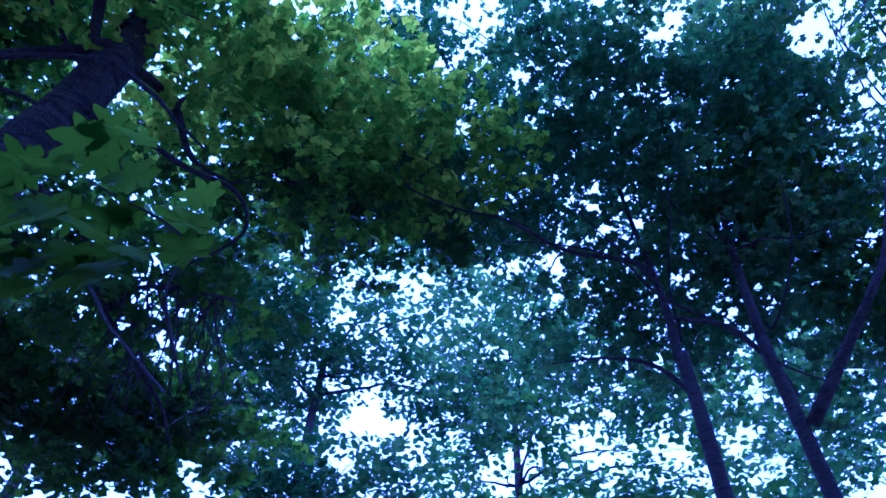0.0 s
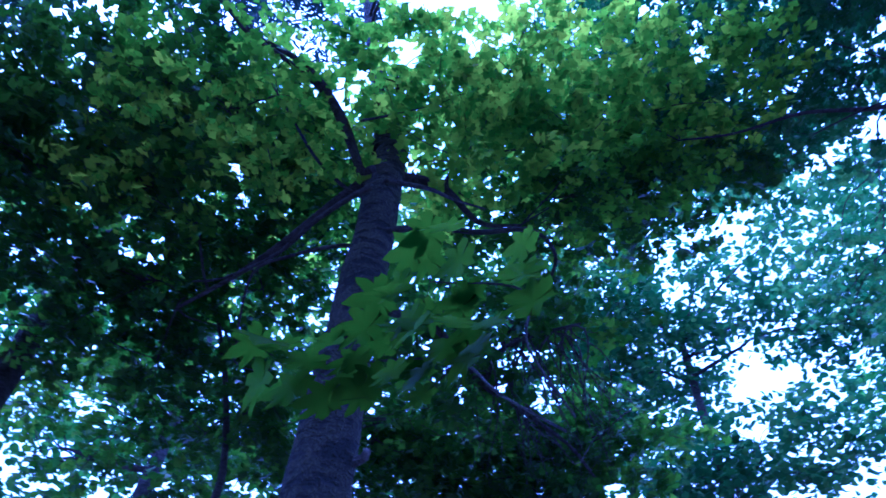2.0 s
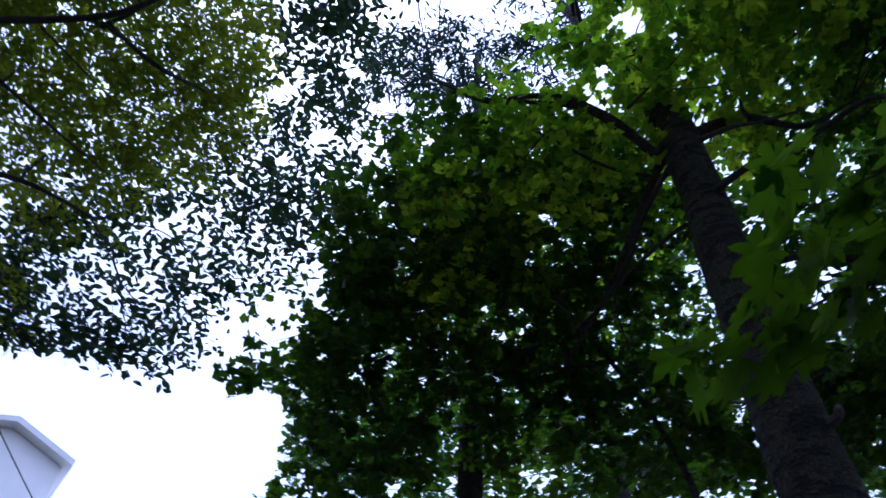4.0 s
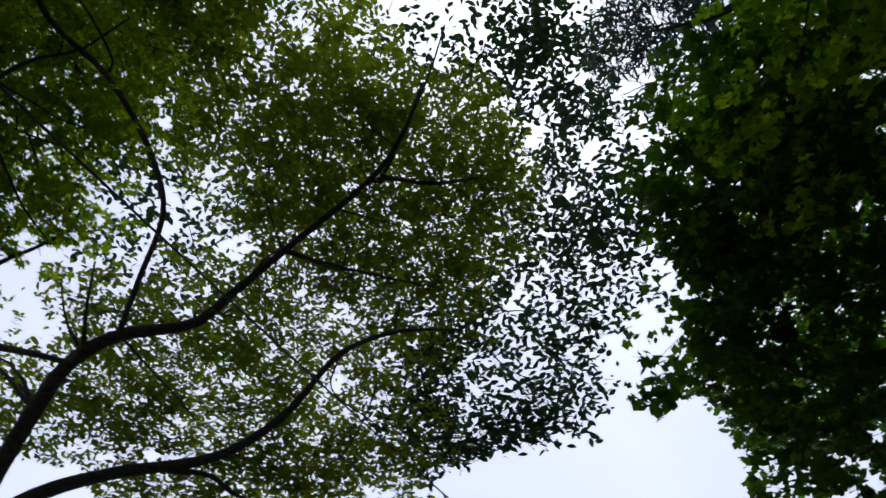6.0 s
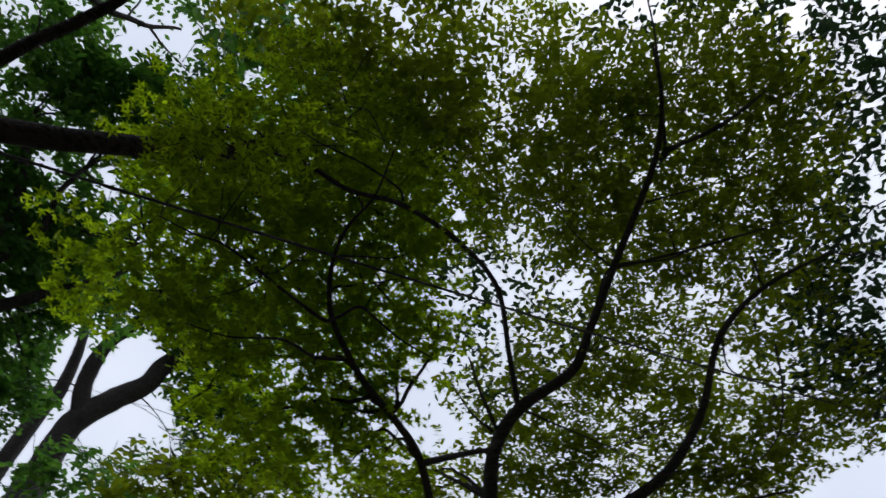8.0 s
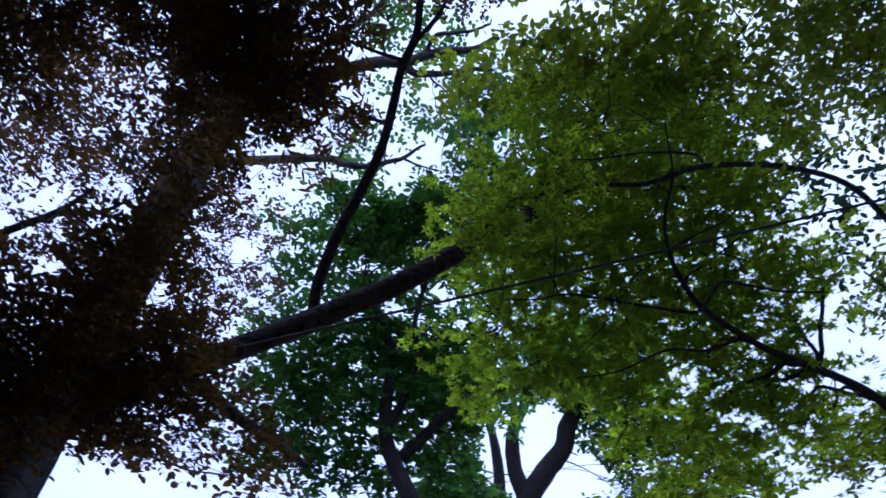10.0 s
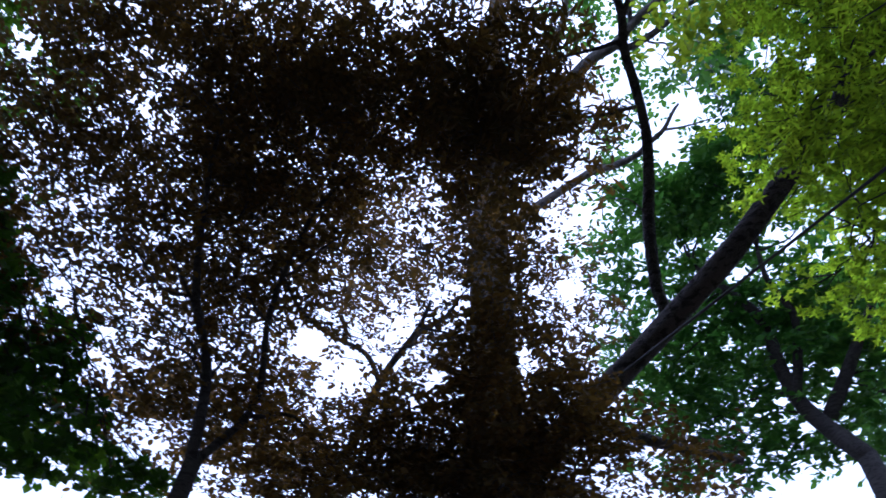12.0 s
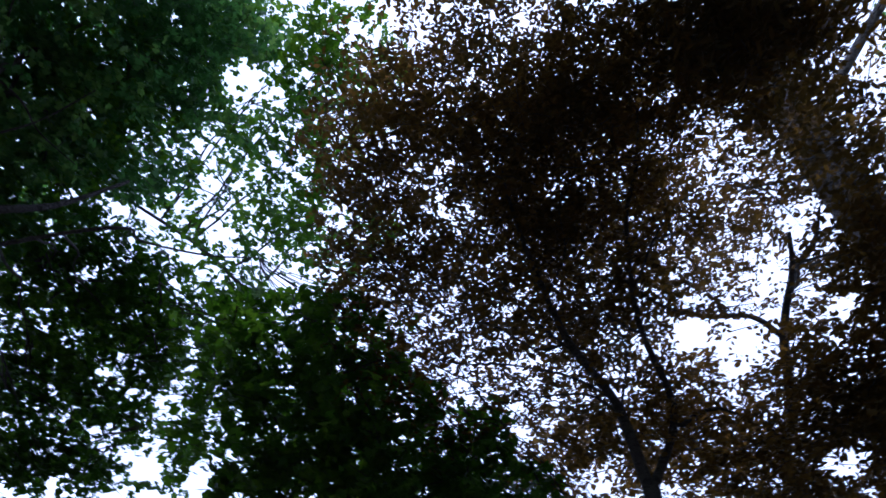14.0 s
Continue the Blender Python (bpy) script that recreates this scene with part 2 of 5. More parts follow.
def scatter(name, shape, centres, dirs, normals, sizes):
    """One mesh of all the leaves: each at its centre, tip along dirs, face along normals."""
    v, f = shape
    y = dirs / np.linalg.norm(dirs, axis=1)[:, None]
    z = normals - (normals * y).sum(1)[:, None] * y
    z /= np.linalg.norm(z, axis=1)[:, None] + 1e-9
    x = np.cross(y, z)
    n, m = len(centres), len(v)
    co = centres[:, None, :] + sizes[:, None, None] * (v[None, :, 0:1] * x[:, None] + v[None, :, 1:2] * y[:, None] + v[None, :, 2:3] * z[:, None])
    tri = np.array(f)[None] + (np.arange(n) * m)[:, None, None]
    me = bpy.data.meshes.new(name)
    me.vertices.add(n * m)
    me.vertices.foreach_set("co", co.astype(np.float32).ravel())
    k = n * len(f)
    me.loops.add(k * 3)
    me.polygons.add(k)
    me.loops.foreach_set("vertex_index", tri.astype(np.int32).ravel())
    me.polygons.foreach_set("loop_start", np.arange(0, 3 * k, 3, dtype=np.int32))
    me.update(calc_edges=True)
    me.validate()
    return me


# openings of the canopy: bearing, elevation, half width, half height, share of leaves missing
GAPS_WOOD = [(-5.6, 69, 2.3, 2.1, 0.65), (2.1, 65, 1.1, 1, 0.8), (-13.6, 64.7, 0.9, 0.8, 0.7), (3.5, 48.2, 2.8, 1.3, 0.75), (10.1, 44.6, 1.2, 1.1, 0.8), (6.6, 37, 2, 1.6, 0.95), (7, 39.3, 1.6, 0.9, 0.7), (-5.3, 45.9, 1.1, 0.7, 0.7), (-10.5, 45.7, 1.4, 0.8, 0.6), (-7, 33.5, 2.6, 1.8, 0.8), (-15.4, 34.7, 2.1, 2.1, 0.8), (-22.1, 33.5, 1.6, 1.9, 0.8), (-28, 33.6, 1.3, 1.4, 0.85), (-38.3, 63.6, 2.3, 1.5, 0.9), (-53.6, 57.3, 1.8, 2, 0.95), (-53.3, 51.6, 1.5, 1.6, 0.9), (-48.6, 49.6, 1.9, 1.7, 0.6)]
GAPS_MAPLE = [(25.3, 38.3, 1.8, 1.1, 0.8), (18.9, 30.2, 1.1, 0.8, 0.9), (30.9, 37.7, 0.7, 0.5, 0.8), (11.2, 48.1, 2.4, 1.7, 0.5), (16.9, 49.5, 0.8, 1, 0.85), (11.3, 44.9, 0.8, 0.7, 0.8), (31.1, 38.2, 0.9, 0.9, 0.8), (20.9, 30.7, 1.1, 1.1, 0.9), (70.7, 43.7, 3.1, 2, 0.6), (61.6, 49.1, 4.2, 2, 0.5), (53.7, 41.2, 1, 0.5, 0.9), (59.1, 37.3, 0.7, 0.7, 0.8), (74.9, 32.2, 0.9, 0.6, 0.9), (68.8, 32, 1.2, 0.9, 0.8), (81, 30.5, 1, 0.6, 0.85)]
GAPS_EDGE = [(95.8, 41.4, 4, 2, 0.85), (93.8, 32.3, 2.5, 4.3, 1), (86.6, 60.9, 1.2, 1.1, 0.95), (67.9, 67.9, 2.9, 0.9, 0.85), (95.3, 45.6, 3, 1.9, 0.6), (86, 27, 0.9, 0.6, 0.9), (107.3, 30.9, 9.2, 3.6, 1), (97.9, 29.4, 3.8, 2.1, 1), (99.4, 40, 2.2, 2.4, 0.6), (88.5, 61, 1, 1.1, 0.9), (92.3, 45.6, 0.5, 0.6, 0.9)]
GAPS_SPREAD = [(159.2, 37.7, 1.9, 1.2, 0.85), (154.1, 36, 1, 0.9, 0.85), (160.4, 27, 2.2, 1.7, 0.95), (128.4, 38.6, 1, 1.4, 0.8), (137.2, 37.3, 1.3, 0.6, 0.7), (122.6, 40.9, 0.7, 0.9, 0.8), (133.6, 49.6, 0.8, 0.6, 0.8), (147.8, 51.2, 1.8, 1.3, 0.5), (142.3, 46.7, 1.1, 1.1, 0.6), (150.3, 41.3, 0.8, 1.1, 0.8), (142.6, 60, 1, 0.7, 0.8), (143.8, 63.9, 0.8, 1, 0.7), (157.1, 64.6, 0.4, 0.9, 0.9), (108.9, 45.7, 1.1, 0.9, 0.8), (122.3, 65.8, 1, 0.9, 0.7), (158.7, 38.1, 2, 0.8, 0.8), (145, 63.2, 1, 1, 0.7), (149.5, 62.1, 1.8, 6.6, 0.5)]
GAPS_BEYOND = [(-172.4, 33.4, 3.3, 2, 1), (-174.9, 35.9, 1.9, 1.5, 1), (-179.2, 31.6, 1.4, 1.5, 0.95), (-159.4, 58.4, 1.9, 1.5, 0.9), (-160.1, 47.6, 1.2, 0.5, 0.6), (-165.6, 44.4, 0.6, 1.2, 0.8), (-169.2, 34.6, 1.3, 2.1, 1), (-173.6, 35.9, 1.8, 2.3, 1), (-177.1, 33.1, 1.8, 1.5, 1), (-156, 56.3, 1.6, 2.1, 0.9), (-151.2, 61.8, 1.8, 1.2, 0.8), (-159.1, 63.2, 1.1, 1, 0.8), (-171.1, 59.1, 1.1, 1, 0.8), (-167.3, 67.6, 1, 0.7, 0.8), (-163.3, 46.4, 1, 1, 0.9), (-157.9, 45.2, 0.8, 0.6, 0.9), (-164.8, 33.7, 0.6, 0.5, 0.9), (-143.5, 52.6, 2, 1.7, 0.95)]
GAPS_COPPER = [(-119.9, 51.5, 3.5, 3, 0.5), (-111.3, 40.7, 1.4, 1.4, 1), (-115.7, 38.5, 2.2, 1.4, 0.7), (-120.8, 43.6, 1.4, 2.1, 0.75), (-115.8, 42.2, 0.6, 0.6, 0.95), (-126.2, 45.5, 1.8, 2.2, 0.5), (-133.9, 40.8, 0.6, 1.4, 0.95), (-139.6, 46.8, 1.3, 1.2, 0.95), (-136.1, 45, 1.3, 1.8, 0.5), (-124.7, 39.5, 0.9, 0.9, 0.7), (-114.1, 25.9, 1.3, 0.8, 0.8), (-120.1, 30.1, 1.6, 0.7, 0.6), (-140.1, 32.3, 2.5, 1.1, 0.5), (-125.8, 46.1, 1.5, 1.6, 0.5), (-117, 58.3, 1, 0.8, 0.6), (-124.1, 39.2, 0.8, 0.6, 0.8), (-119.5, 29.5, 1.5, 1.2, 0.9), (-93.9, 34.5, 1.5, 0.8, 0.85), (-119.7, 43.5, 1.5, 0.9, 0.6), (-138.2, 53, 1.2, 2.3, 0.7)]
GAPS_GREEN = [(-58.5, 48.5, 3.8, 3, 0.35), (-55.7, 56.6, 3.3, 1.5, 0.45), (-66.8, 64.5, 1.9, 1.5, 0.8), (-67.9, 44.9, 2.2, 1.2, 0.7), (-75.1, 56.9, 2, 1.1, 0.7), (-71.7, 50.1, 1.4, 0.9, 0.7), (-62.4, 32.6, 1.1, 0.9, 0.9), (-62, 28.7, 1.6, 1.3, 0.9), (-62, 35.6, 1.2, 1, 0.6), (-56.6, 25.6, 0.7, 0.7, 0.7), (-66.8, 28.4, 1.3, 1.4, 0.7), (-41.9, 57.8, 0.5, 0.7, 0.8), (-77.4, 36.5, 0.5, 0.4, 0.9), (-79.9, 35.7, 0.7, 0.5, 0.9), (-72.6, 34.2, 0.7, 0.5, 0.8)]
GAPS = GAPS_WOOD + GAPS_MAPLE + GAPS_EDGE + GAPS_SPREAD + GAPS_BEYOND + GAPS_COPPER + GAPS_GREEN


def in_gaps(points, rng):
    """For each point, whether it falls into an opening of the canopy, seen from the clearing."""
    v = points - np.array(tuple(EYE))
    az = np.degrees(np.arctan2(-v[:, 0], v[:, 1]))
    el = np.degrees(np.arctan2(v[:, 2], np.hypot(v[:, 0], v[:, 1])))
    out = np.zeros(len(points), bool)
    for ga, ge, w, h, clear in GAPS:
        du = ((az - ga + 180) % 360 - 180) * math.cos(radians(ge)) / w
        dv = (el - ge) / h
        soft = 0.3 if clear > 0.97 else 0.7
        out |= (du * du + dv * dv < rng.uniform(1 - soft, 1 + soft, len(points))) & (rng.uniform(size=len(points)) < clear)
    return out


def grow(tree, lobes, shape, size, material, bark, seed, droop=0.0, branch_r=0.02, ragged=0.42, twig_len=0.4, flat=0.6):
    """Foliage of a tree. Each lobe (az, el, distance, half width and half height in degrees, leaf layers) is a
    bough that leaves the nearest limb and carries many leafy twigs, uneven and with gaps."""
    rng = np.random.default_rng(seed)
    area = leaf_area(shape) * size * size * 0.62
    C, D, N, S = [], [], [], []
    tv, tf = tree["twigs"]
    ways = np.array([tuple(c) for c, r in tree["way"]])
    for az, el, d, wa, we, layers in lobes:
        mid = at(az, el, d)
        fwd = bearing(az, el)
        right = fwd.cross(Vector((0, 0, 1))).normalized()
        upv = right.cross(fwd)
        ra, re = 1.3 * d * math.tan(radians(wa)), 1.3 * d * math.tan(radians(we))
        rd = 0.45 * (ra + re) * 0.5 + 0.25
        # the bough
        m = np.array(tuple(mid))
        i = int(np.argmin(((ways - m) ** 2).sum(1) + 0.6 * np.maximum(ways[:, 2] - m[2], 0) ** 2))
        root = Vector(ways[i])
        r_root = min(tree["way"][i][1] * 0.7, branch_r * (1 + 0.12 * (mid - root).length))
        bend = (mid + root) / 2 + Vector((0, 0, 0.12 * (mid - root).length)) + noise.noise_vector(mid) * 0.3
        limb(tree, "bough", [root, bend, mid], r_root, 0.006, bark, 6, 0.12, 6, 0.08)
        for q in range(min(9, int(5 * layers))):
            off = rng.normal(size=3)
            off /= np.linalg.norm(off)
            end = mid + (right * off[0] * ra + upv * off[1] * re + fwd * off[2] * rd) * 0.8
            if in_gaps(np.array([tuple(end)]), rng)[0]:
                continue
            st = bend.lerp(mid, rng.uniform(0.1, 0.95))
            kn = (st + end) / 2 + Vector((0, 0, 0.08 * (end - st).length)) + Vector(rng.normal(size=3)) * 0.06
            pth = curve_points([st, kn, end], 4)
            rr = np.linspace(0.0095, 0.0025, len(pth)) * min(1.0, d / 7)
            v, f = tube_data(pth, rr, 4, 0.0)
            b = len(tv)
            tv.extend(v)
            tf.extend(tuple(a + b for a in face) for face in f)
        per = 9
        want = int(0.85 * layers * math.pi * ra * re / (area * per))
        u = rng.normal(size=(want * 5, 3))
        u *= (rng.uniform(size=len(u)) ** (1 / 3.2) / np.linalg.norm(u, axis=1))[:, None]
        axes = np.array([tuple(right * ra), tuple(upv * re), tuple(fwd * rd)])
        cs = m + u @ axes
        rim = ragged * (0.6 + 0.5 * np.linalg.norm(u, axis=1) ** 3)
        fine = 3.6 * 6.5 / d
        kept = []
        for c, lim in zip(cs, rim):
            if noise.noise(Vector(c) * fine + Vector((seed, 0, 0))) * 0.5 + 0.5 >= lim:
                kept.append(c)
                if len(kept) == want:
                    break
        if not kept:
            continue
        c = np.array(kept)
        k = len(c)
        a = rng.uniform(0, 2 * math.pi, k)
        w = np.stack([np.cos(a), np.sin(a), rng.normal(size=k) * 0.22 - droop], 1)
        w /= np.linalg.norm(w, axis=1)[:, None]
        ln = twig_len * rng.uniform(0.6, 1.3, k)
        across = np.stack([w[:, 1], -w[:, 0], np.zeros(k)], 1)
        across /= np.linalg.norm(across, axis=1)[:, None]
        t = (np.arange(per)[None] + rng.uniform(0, 0.6, (k, per))) / per
        side = np.where(np.arange(per) % 2 == 0, 1.0, -1.0)[None]
        pos = c[:, None] + ((t - 0.5) * ln[:, None])[..., None] * w[:, None]
        pos[..., 2] -= 0.12 * ln[:, None] * t * t
        tip = w[:, None] * rng.uniform(0.2, 1.0, (k, per, 1)) + across[:, None] * (side * rng.uniform(0.4, 1.1, (k, per)))[..., None] + rng.normal(size=(k, per, 3)) * 0.25
        tip[..., 2] -= 0.18 + droop
        nor = np.array((0, 0, 1.0)) + rng.normal(size=(k, per, 3)) * flat
        pos, tip, nor = pos.reshape(-1, 3), tip.reshape(-1, 3), nor.reshape(-1, 3)
        stay = ~in_gaps(pos, rng)
        C.append(pos[stay])
        D.append(tip[stay])
        N.append(nor[stay])
        S.append(size * rng.uniform(0.65, 1.2, int(stay.sum())))
        if d < 9.5:
            open_sky = in_gaps(c, rng) | in_gaps(c - w * ln[:, None] * 0.8, rng) | in_gaps(c + w * ln[:, None] * 0.5, rng)
            for q in range(0, k, 6):
                if open_sky[q]:
                    continue
                mid_t, run = Vector(c[q]), Vector(w[q]) * ln[q]
                v, f = tube_data([mid_t - run * 0.9, mid_t - run * 0.2 + Vector((0, 0, 0.05)), mid_t + run * 0.5], [0.004, 0.003, 0.0015], 3, 0.0)
                b = len(tv)
                tv.extend(v)
                tf.extend(tuple(x + b for x in face) for face in f)
    me = scatter("crown", shape, np.concatenate(C), np.concatenate(D), np.concatenate(N), np.concatenate(S))
    ob = part("crown", me, material, tree["top"])
    ob["kind"] = "stuff"
    return ob


def finish(tree, bark):
    """Joins the fine twigs of a tree and puts its origin at the foot."""
    v, f = tree["twigs"]
    if v:
        ob = part("twig_tangle", mesh_from("twig_tangle", v, f), bark, tree["top"])
        ob["kind"] = "stuff"
    top, foot = tree["top"], tree["foot"]
    top.location = (foot.x, foot.y, 0)
    for ch in top.children:
        ch.location = (-foot.x, -foot.y, 0)


# ---- ground ----
def build_ground():
    n, verts, faces = 60, [], []
    for i in range(n + 1):
        for j in range(n + 1):
            a, b = (i / n * 2 - 1), (j / n * 2 - 1)
            x, y = 600 * a * abs(a) ** 1.6, 600 * b * abs(b) ** 1.6
            verts.append((x, y, 0.06 * noise.noise(Vector((x, y, 0)) * 0.4)))
    for i in range(n):
        for j in range(n):
            k = i * (n + 1) + j
            faces.append((k, k + n + 1, k + n + 2, k + 1))
    tagged(part("ground", mesh_from("ground", verts, faces, True), GROUND), "brown woodland soil with leaf litter", "ground", kind="structure")


build_ground()


# ---- unseen ring of leaves all round, added to block light from the horizon ----
def build_light_block_ring():
    rng = np.random.default_rng(77)
    n = 32000
    a = rng.uniform(0, 2 * math.pi, n)
    r = rng.uniform(17.0, 22.0, n)
    top = 6.4 + 0.9 * np.sin(5 * a + 1) + 0.9 * np.sin(13 * a) + 0.5 * np.sin(29 * a + 2)
    z = top * rng.uniform(0, 1, n) ** 0.8
    centres = np.stack([-np.sin(a) * r, np.cos(a) * r, z], 1)
    tips = rng.normal(size=(n, 3)) + np.array((0, 0, -0.4))
    faces = rng.normal(size=(n, 3)) * 0.8 + np.stack([np.sin(a), -np.cos(a), np.full(n, 0.6)], 1)
    me = scatter("light_block_ring", LEAF_BLUNT, centres, tips, faces, rng.uniform(0.32, 0.62, n))
    tagged(part("light_block_ring", me, LEAF_GREEN), "unseen ring of leaves added to block low light", "thicket", kind="stuff")


build_light_block_ring()


# ---- the big-leaved maple with the thick grey trunk ----
# leaf layers of unseen boughs overhead, added to shade the clearing
UNSEEN_CANOPY = 1.6


def build_maple():
    t = tree_thing("tall maple with thick grey bark and broad green leaves")
    ground_up(t, 46.6, 3.4, 57, 0.215, 0.14, BARK_GREY, label="thick grey fissured trunk")
    limb(t, "trunk_top", [over(46.6, 56.6, 3.4), over(48, 60, 3.4), over(52, 64, 3.3), over(58, 69, 3.2)], 0.14, 0.04, BARK_GREY)
    limb(t, "limb", [over(46.9, 54.5, 3.4), at(50, 53.4, 5.9), at(56.5, 47.7, 6), at(60, 44.3, 6.2), at(64.3, 40.3, 6.4)], 0.045, 0.015, BARK_DARK)
    limb(t, "limb", [over(47, 54, 3.4), at(49.2, 54.4, 5.9), at(54.6, 58.7, 6), at(62, 61.2, 6.2), at(72.5, 61.5, 6.5), at(82, 62.9, 6.8)], 0.05, 0.012, BARK_DARK)
    limb(t, "limb", [over(46.6, 55, 3.4), at(38.4, 54.6, 6), at(33, 51.8, 6), at(27.7, 51.5, 6.2)], 0.045, 0.012, BARK_DARK)
    limb(t, "limb", [at(48.1, 55.1, 5.71), at(49.6, 54.9, 5.84), at(53.8, 57.8, 5.97), at(57.8, 59.8, 6.09), at(65.9, 61.0, 6.22), at(71.9, 61.2, 6.34), at(78.1, 62.0, 6.47)], 0.035, 0.012, BARK_DARK, 8)
    limb(t, "limb", [at(47.3, 52.9, 5.72), at(50.4, 53.0, 5.87), at(56.0, 54.8, 6.01), at(61.2, 57.2, 6.15), at(67.0, 59.3, 6.29)], 0.022, 0.007, BARK_DARK, 8)
    limb(t, "limb", [at(47.6, 53.6, 5.31), at(50.1, 52.4, 5.40), at(53.5, 50.0, 5.48), at(56.8, 46.5, 5.57), at(61.0, 43.6, 5.65), at(63.9, 42.4, 5.73)], 0.026, 0.008, BARK_DARK, 8)
    limb(t, "limb", [at(46.7, 48.6, 5.13), at(50.1, 48.4, 5.25), at(54.9, 46.8, 5.37), at(58.4, 44.7, 5.49), at(58.2, 41.1, 5.62), at(57.3, 37.8, 5.75)], 0.02, 0.006, BARK_DARK, 8)
    limb(t, "limb", [at(46.2, 54.2, 5.11), at(39.9, 54.1, 5.31), at(36.7, 53.5, 5.52), at(32.2, 52.8, 5.72)], 0.022, 0.008, BARK_DARK, 8)
    limb(t, "limb", [at(45.0, 50.2, 5.12), at(39.5, 51.0, 5.19), at(32.9, 50.8, 5.26), at(26.5, 50.8, 5.32), at(23.9, 48.7, 5.39), at(25.4, 46.4, 5.47), at(29.9, 42.8, 5.54)], 0.026, 0.01, BARK_DARK, 8)
    limb(t, "limb", [at(51.2, 58.6, 5.70), at(47.2, 59.6, 5.90), at(42.1, 60.7, 6.09)], 0.014, 0.005, BARK_DARK, 8)
    limb(t, "limb", [over(46.6, 44, 3.4), at(38, 43, 5), at(33, 39, 5.4), at(30, 37.4, 5.5), at(25, 34.2, 5.6), at(22.9, 31.6, 5.6)], 0.035, 0.01, BARK_DARK)
    limb(t, "limb", [at(33, 39, 5.4), at(31.4, 40.2, 5.6), at(28, 36.8, 5.8), at(24.5, 32.7, 5.9)], 0.02, 0.006, BARK_DARK)
    limb(t, "broken_stub", [over(45.2, 31.4, 3.36), at(43.6, 32.1, 3.88), at(43.2, 32.7, 3.8)], 0.03, 0.02, BARK_PALE, 8, label="pale broken branch stub")
    # bare dead twigs drooping from a knotty branch
    limb(t, "dead_branch", [at(36, 42, 5.2), at(32.8, 39, 5.4), at(31.1, 41.3, 5.4), at(27.1, 42.5, 5.4), at(22.1, 43.1, 5.5)], 0.028, 0.008, BARK_DARK, 8, 0.3)
    rng = random.Random(14)
    for k in range(34):
        u = rng.random()
        start = at(22.5 + 10 * u, 42.8 - 2.4 * max(0, u - 0.5), 5.42)
        tip = at(18 + 14.5 * u + rng.uniform(-3, 3), rng.uniform(31, 36), 5.2 + rng.uniform(-0.25, 0.35))
        side = Vector((rng.uniform(-0.2, 0.2), rng.uniform(-0.2, 0.2), rng.uniform(0.02, 0.22)))
        mid = start.lerp(tip, 0.4) + side
        limb(t, "dead_twig", [start, mid, start.lerp(tip, 0.75) + side * 0.4, tip], rng.uniform(0.006, 0.012), 0.002, BARK_DARK, 5, 0.0, 4, 0.05)
        if k % 2:
            limb(t, "dead_twig", [mid, mid.lerp(tip, 0.5) + Vector((rng.uniform(-0.2, 0.2), rng.uniform(-0.2, 0.2), 0.02)), tip + Vector((rng.uniform(-0.4, 0.4), rng.uniform(-0.3, 0.3), -0.05))], 0.005, 0.0015, BARK_DARK, 4, 0.0, 4, 0.05)
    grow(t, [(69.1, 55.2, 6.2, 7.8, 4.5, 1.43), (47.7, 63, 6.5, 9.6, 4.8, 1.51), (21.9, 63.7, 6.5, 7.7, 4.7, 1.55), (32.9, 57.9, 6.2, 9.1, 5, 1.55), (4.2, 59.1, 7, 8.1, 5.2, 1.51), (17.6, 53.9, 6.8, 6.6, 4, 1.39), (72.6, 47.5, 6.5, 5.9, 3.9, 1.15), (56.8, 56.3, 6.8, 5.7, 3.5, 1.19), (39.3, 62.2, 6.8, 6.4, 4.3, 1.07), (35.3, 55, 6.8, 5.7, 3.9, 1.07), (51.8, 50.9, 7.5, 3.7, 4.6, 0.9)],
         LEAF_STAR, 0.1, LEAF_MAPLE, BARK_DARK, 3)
    # lower boughs of the same maple: their shade is put into a darker leaf colour
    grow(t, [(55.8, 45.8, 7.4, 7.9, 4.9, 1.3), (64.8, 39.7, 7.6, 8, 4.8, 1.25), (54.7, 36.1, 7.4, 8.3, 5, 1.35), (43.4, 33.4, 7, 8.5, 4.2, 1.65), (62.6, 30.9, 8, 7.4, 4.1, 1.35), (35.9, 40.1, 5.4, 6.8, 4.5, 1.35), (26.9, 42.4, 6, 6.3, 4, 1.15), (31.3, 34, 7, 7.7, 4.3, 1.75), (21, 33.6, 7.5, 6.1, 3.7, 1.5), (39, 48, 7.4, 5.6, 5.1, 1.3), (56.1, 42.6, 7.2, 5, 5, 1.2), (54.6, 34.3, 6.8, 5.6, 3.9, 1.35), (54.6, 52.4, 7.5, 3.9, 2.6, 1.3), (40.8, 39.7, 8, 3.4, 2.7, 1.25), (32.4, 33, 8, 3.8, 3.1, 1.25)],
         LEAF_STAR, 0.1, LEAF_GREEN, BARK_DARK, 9)
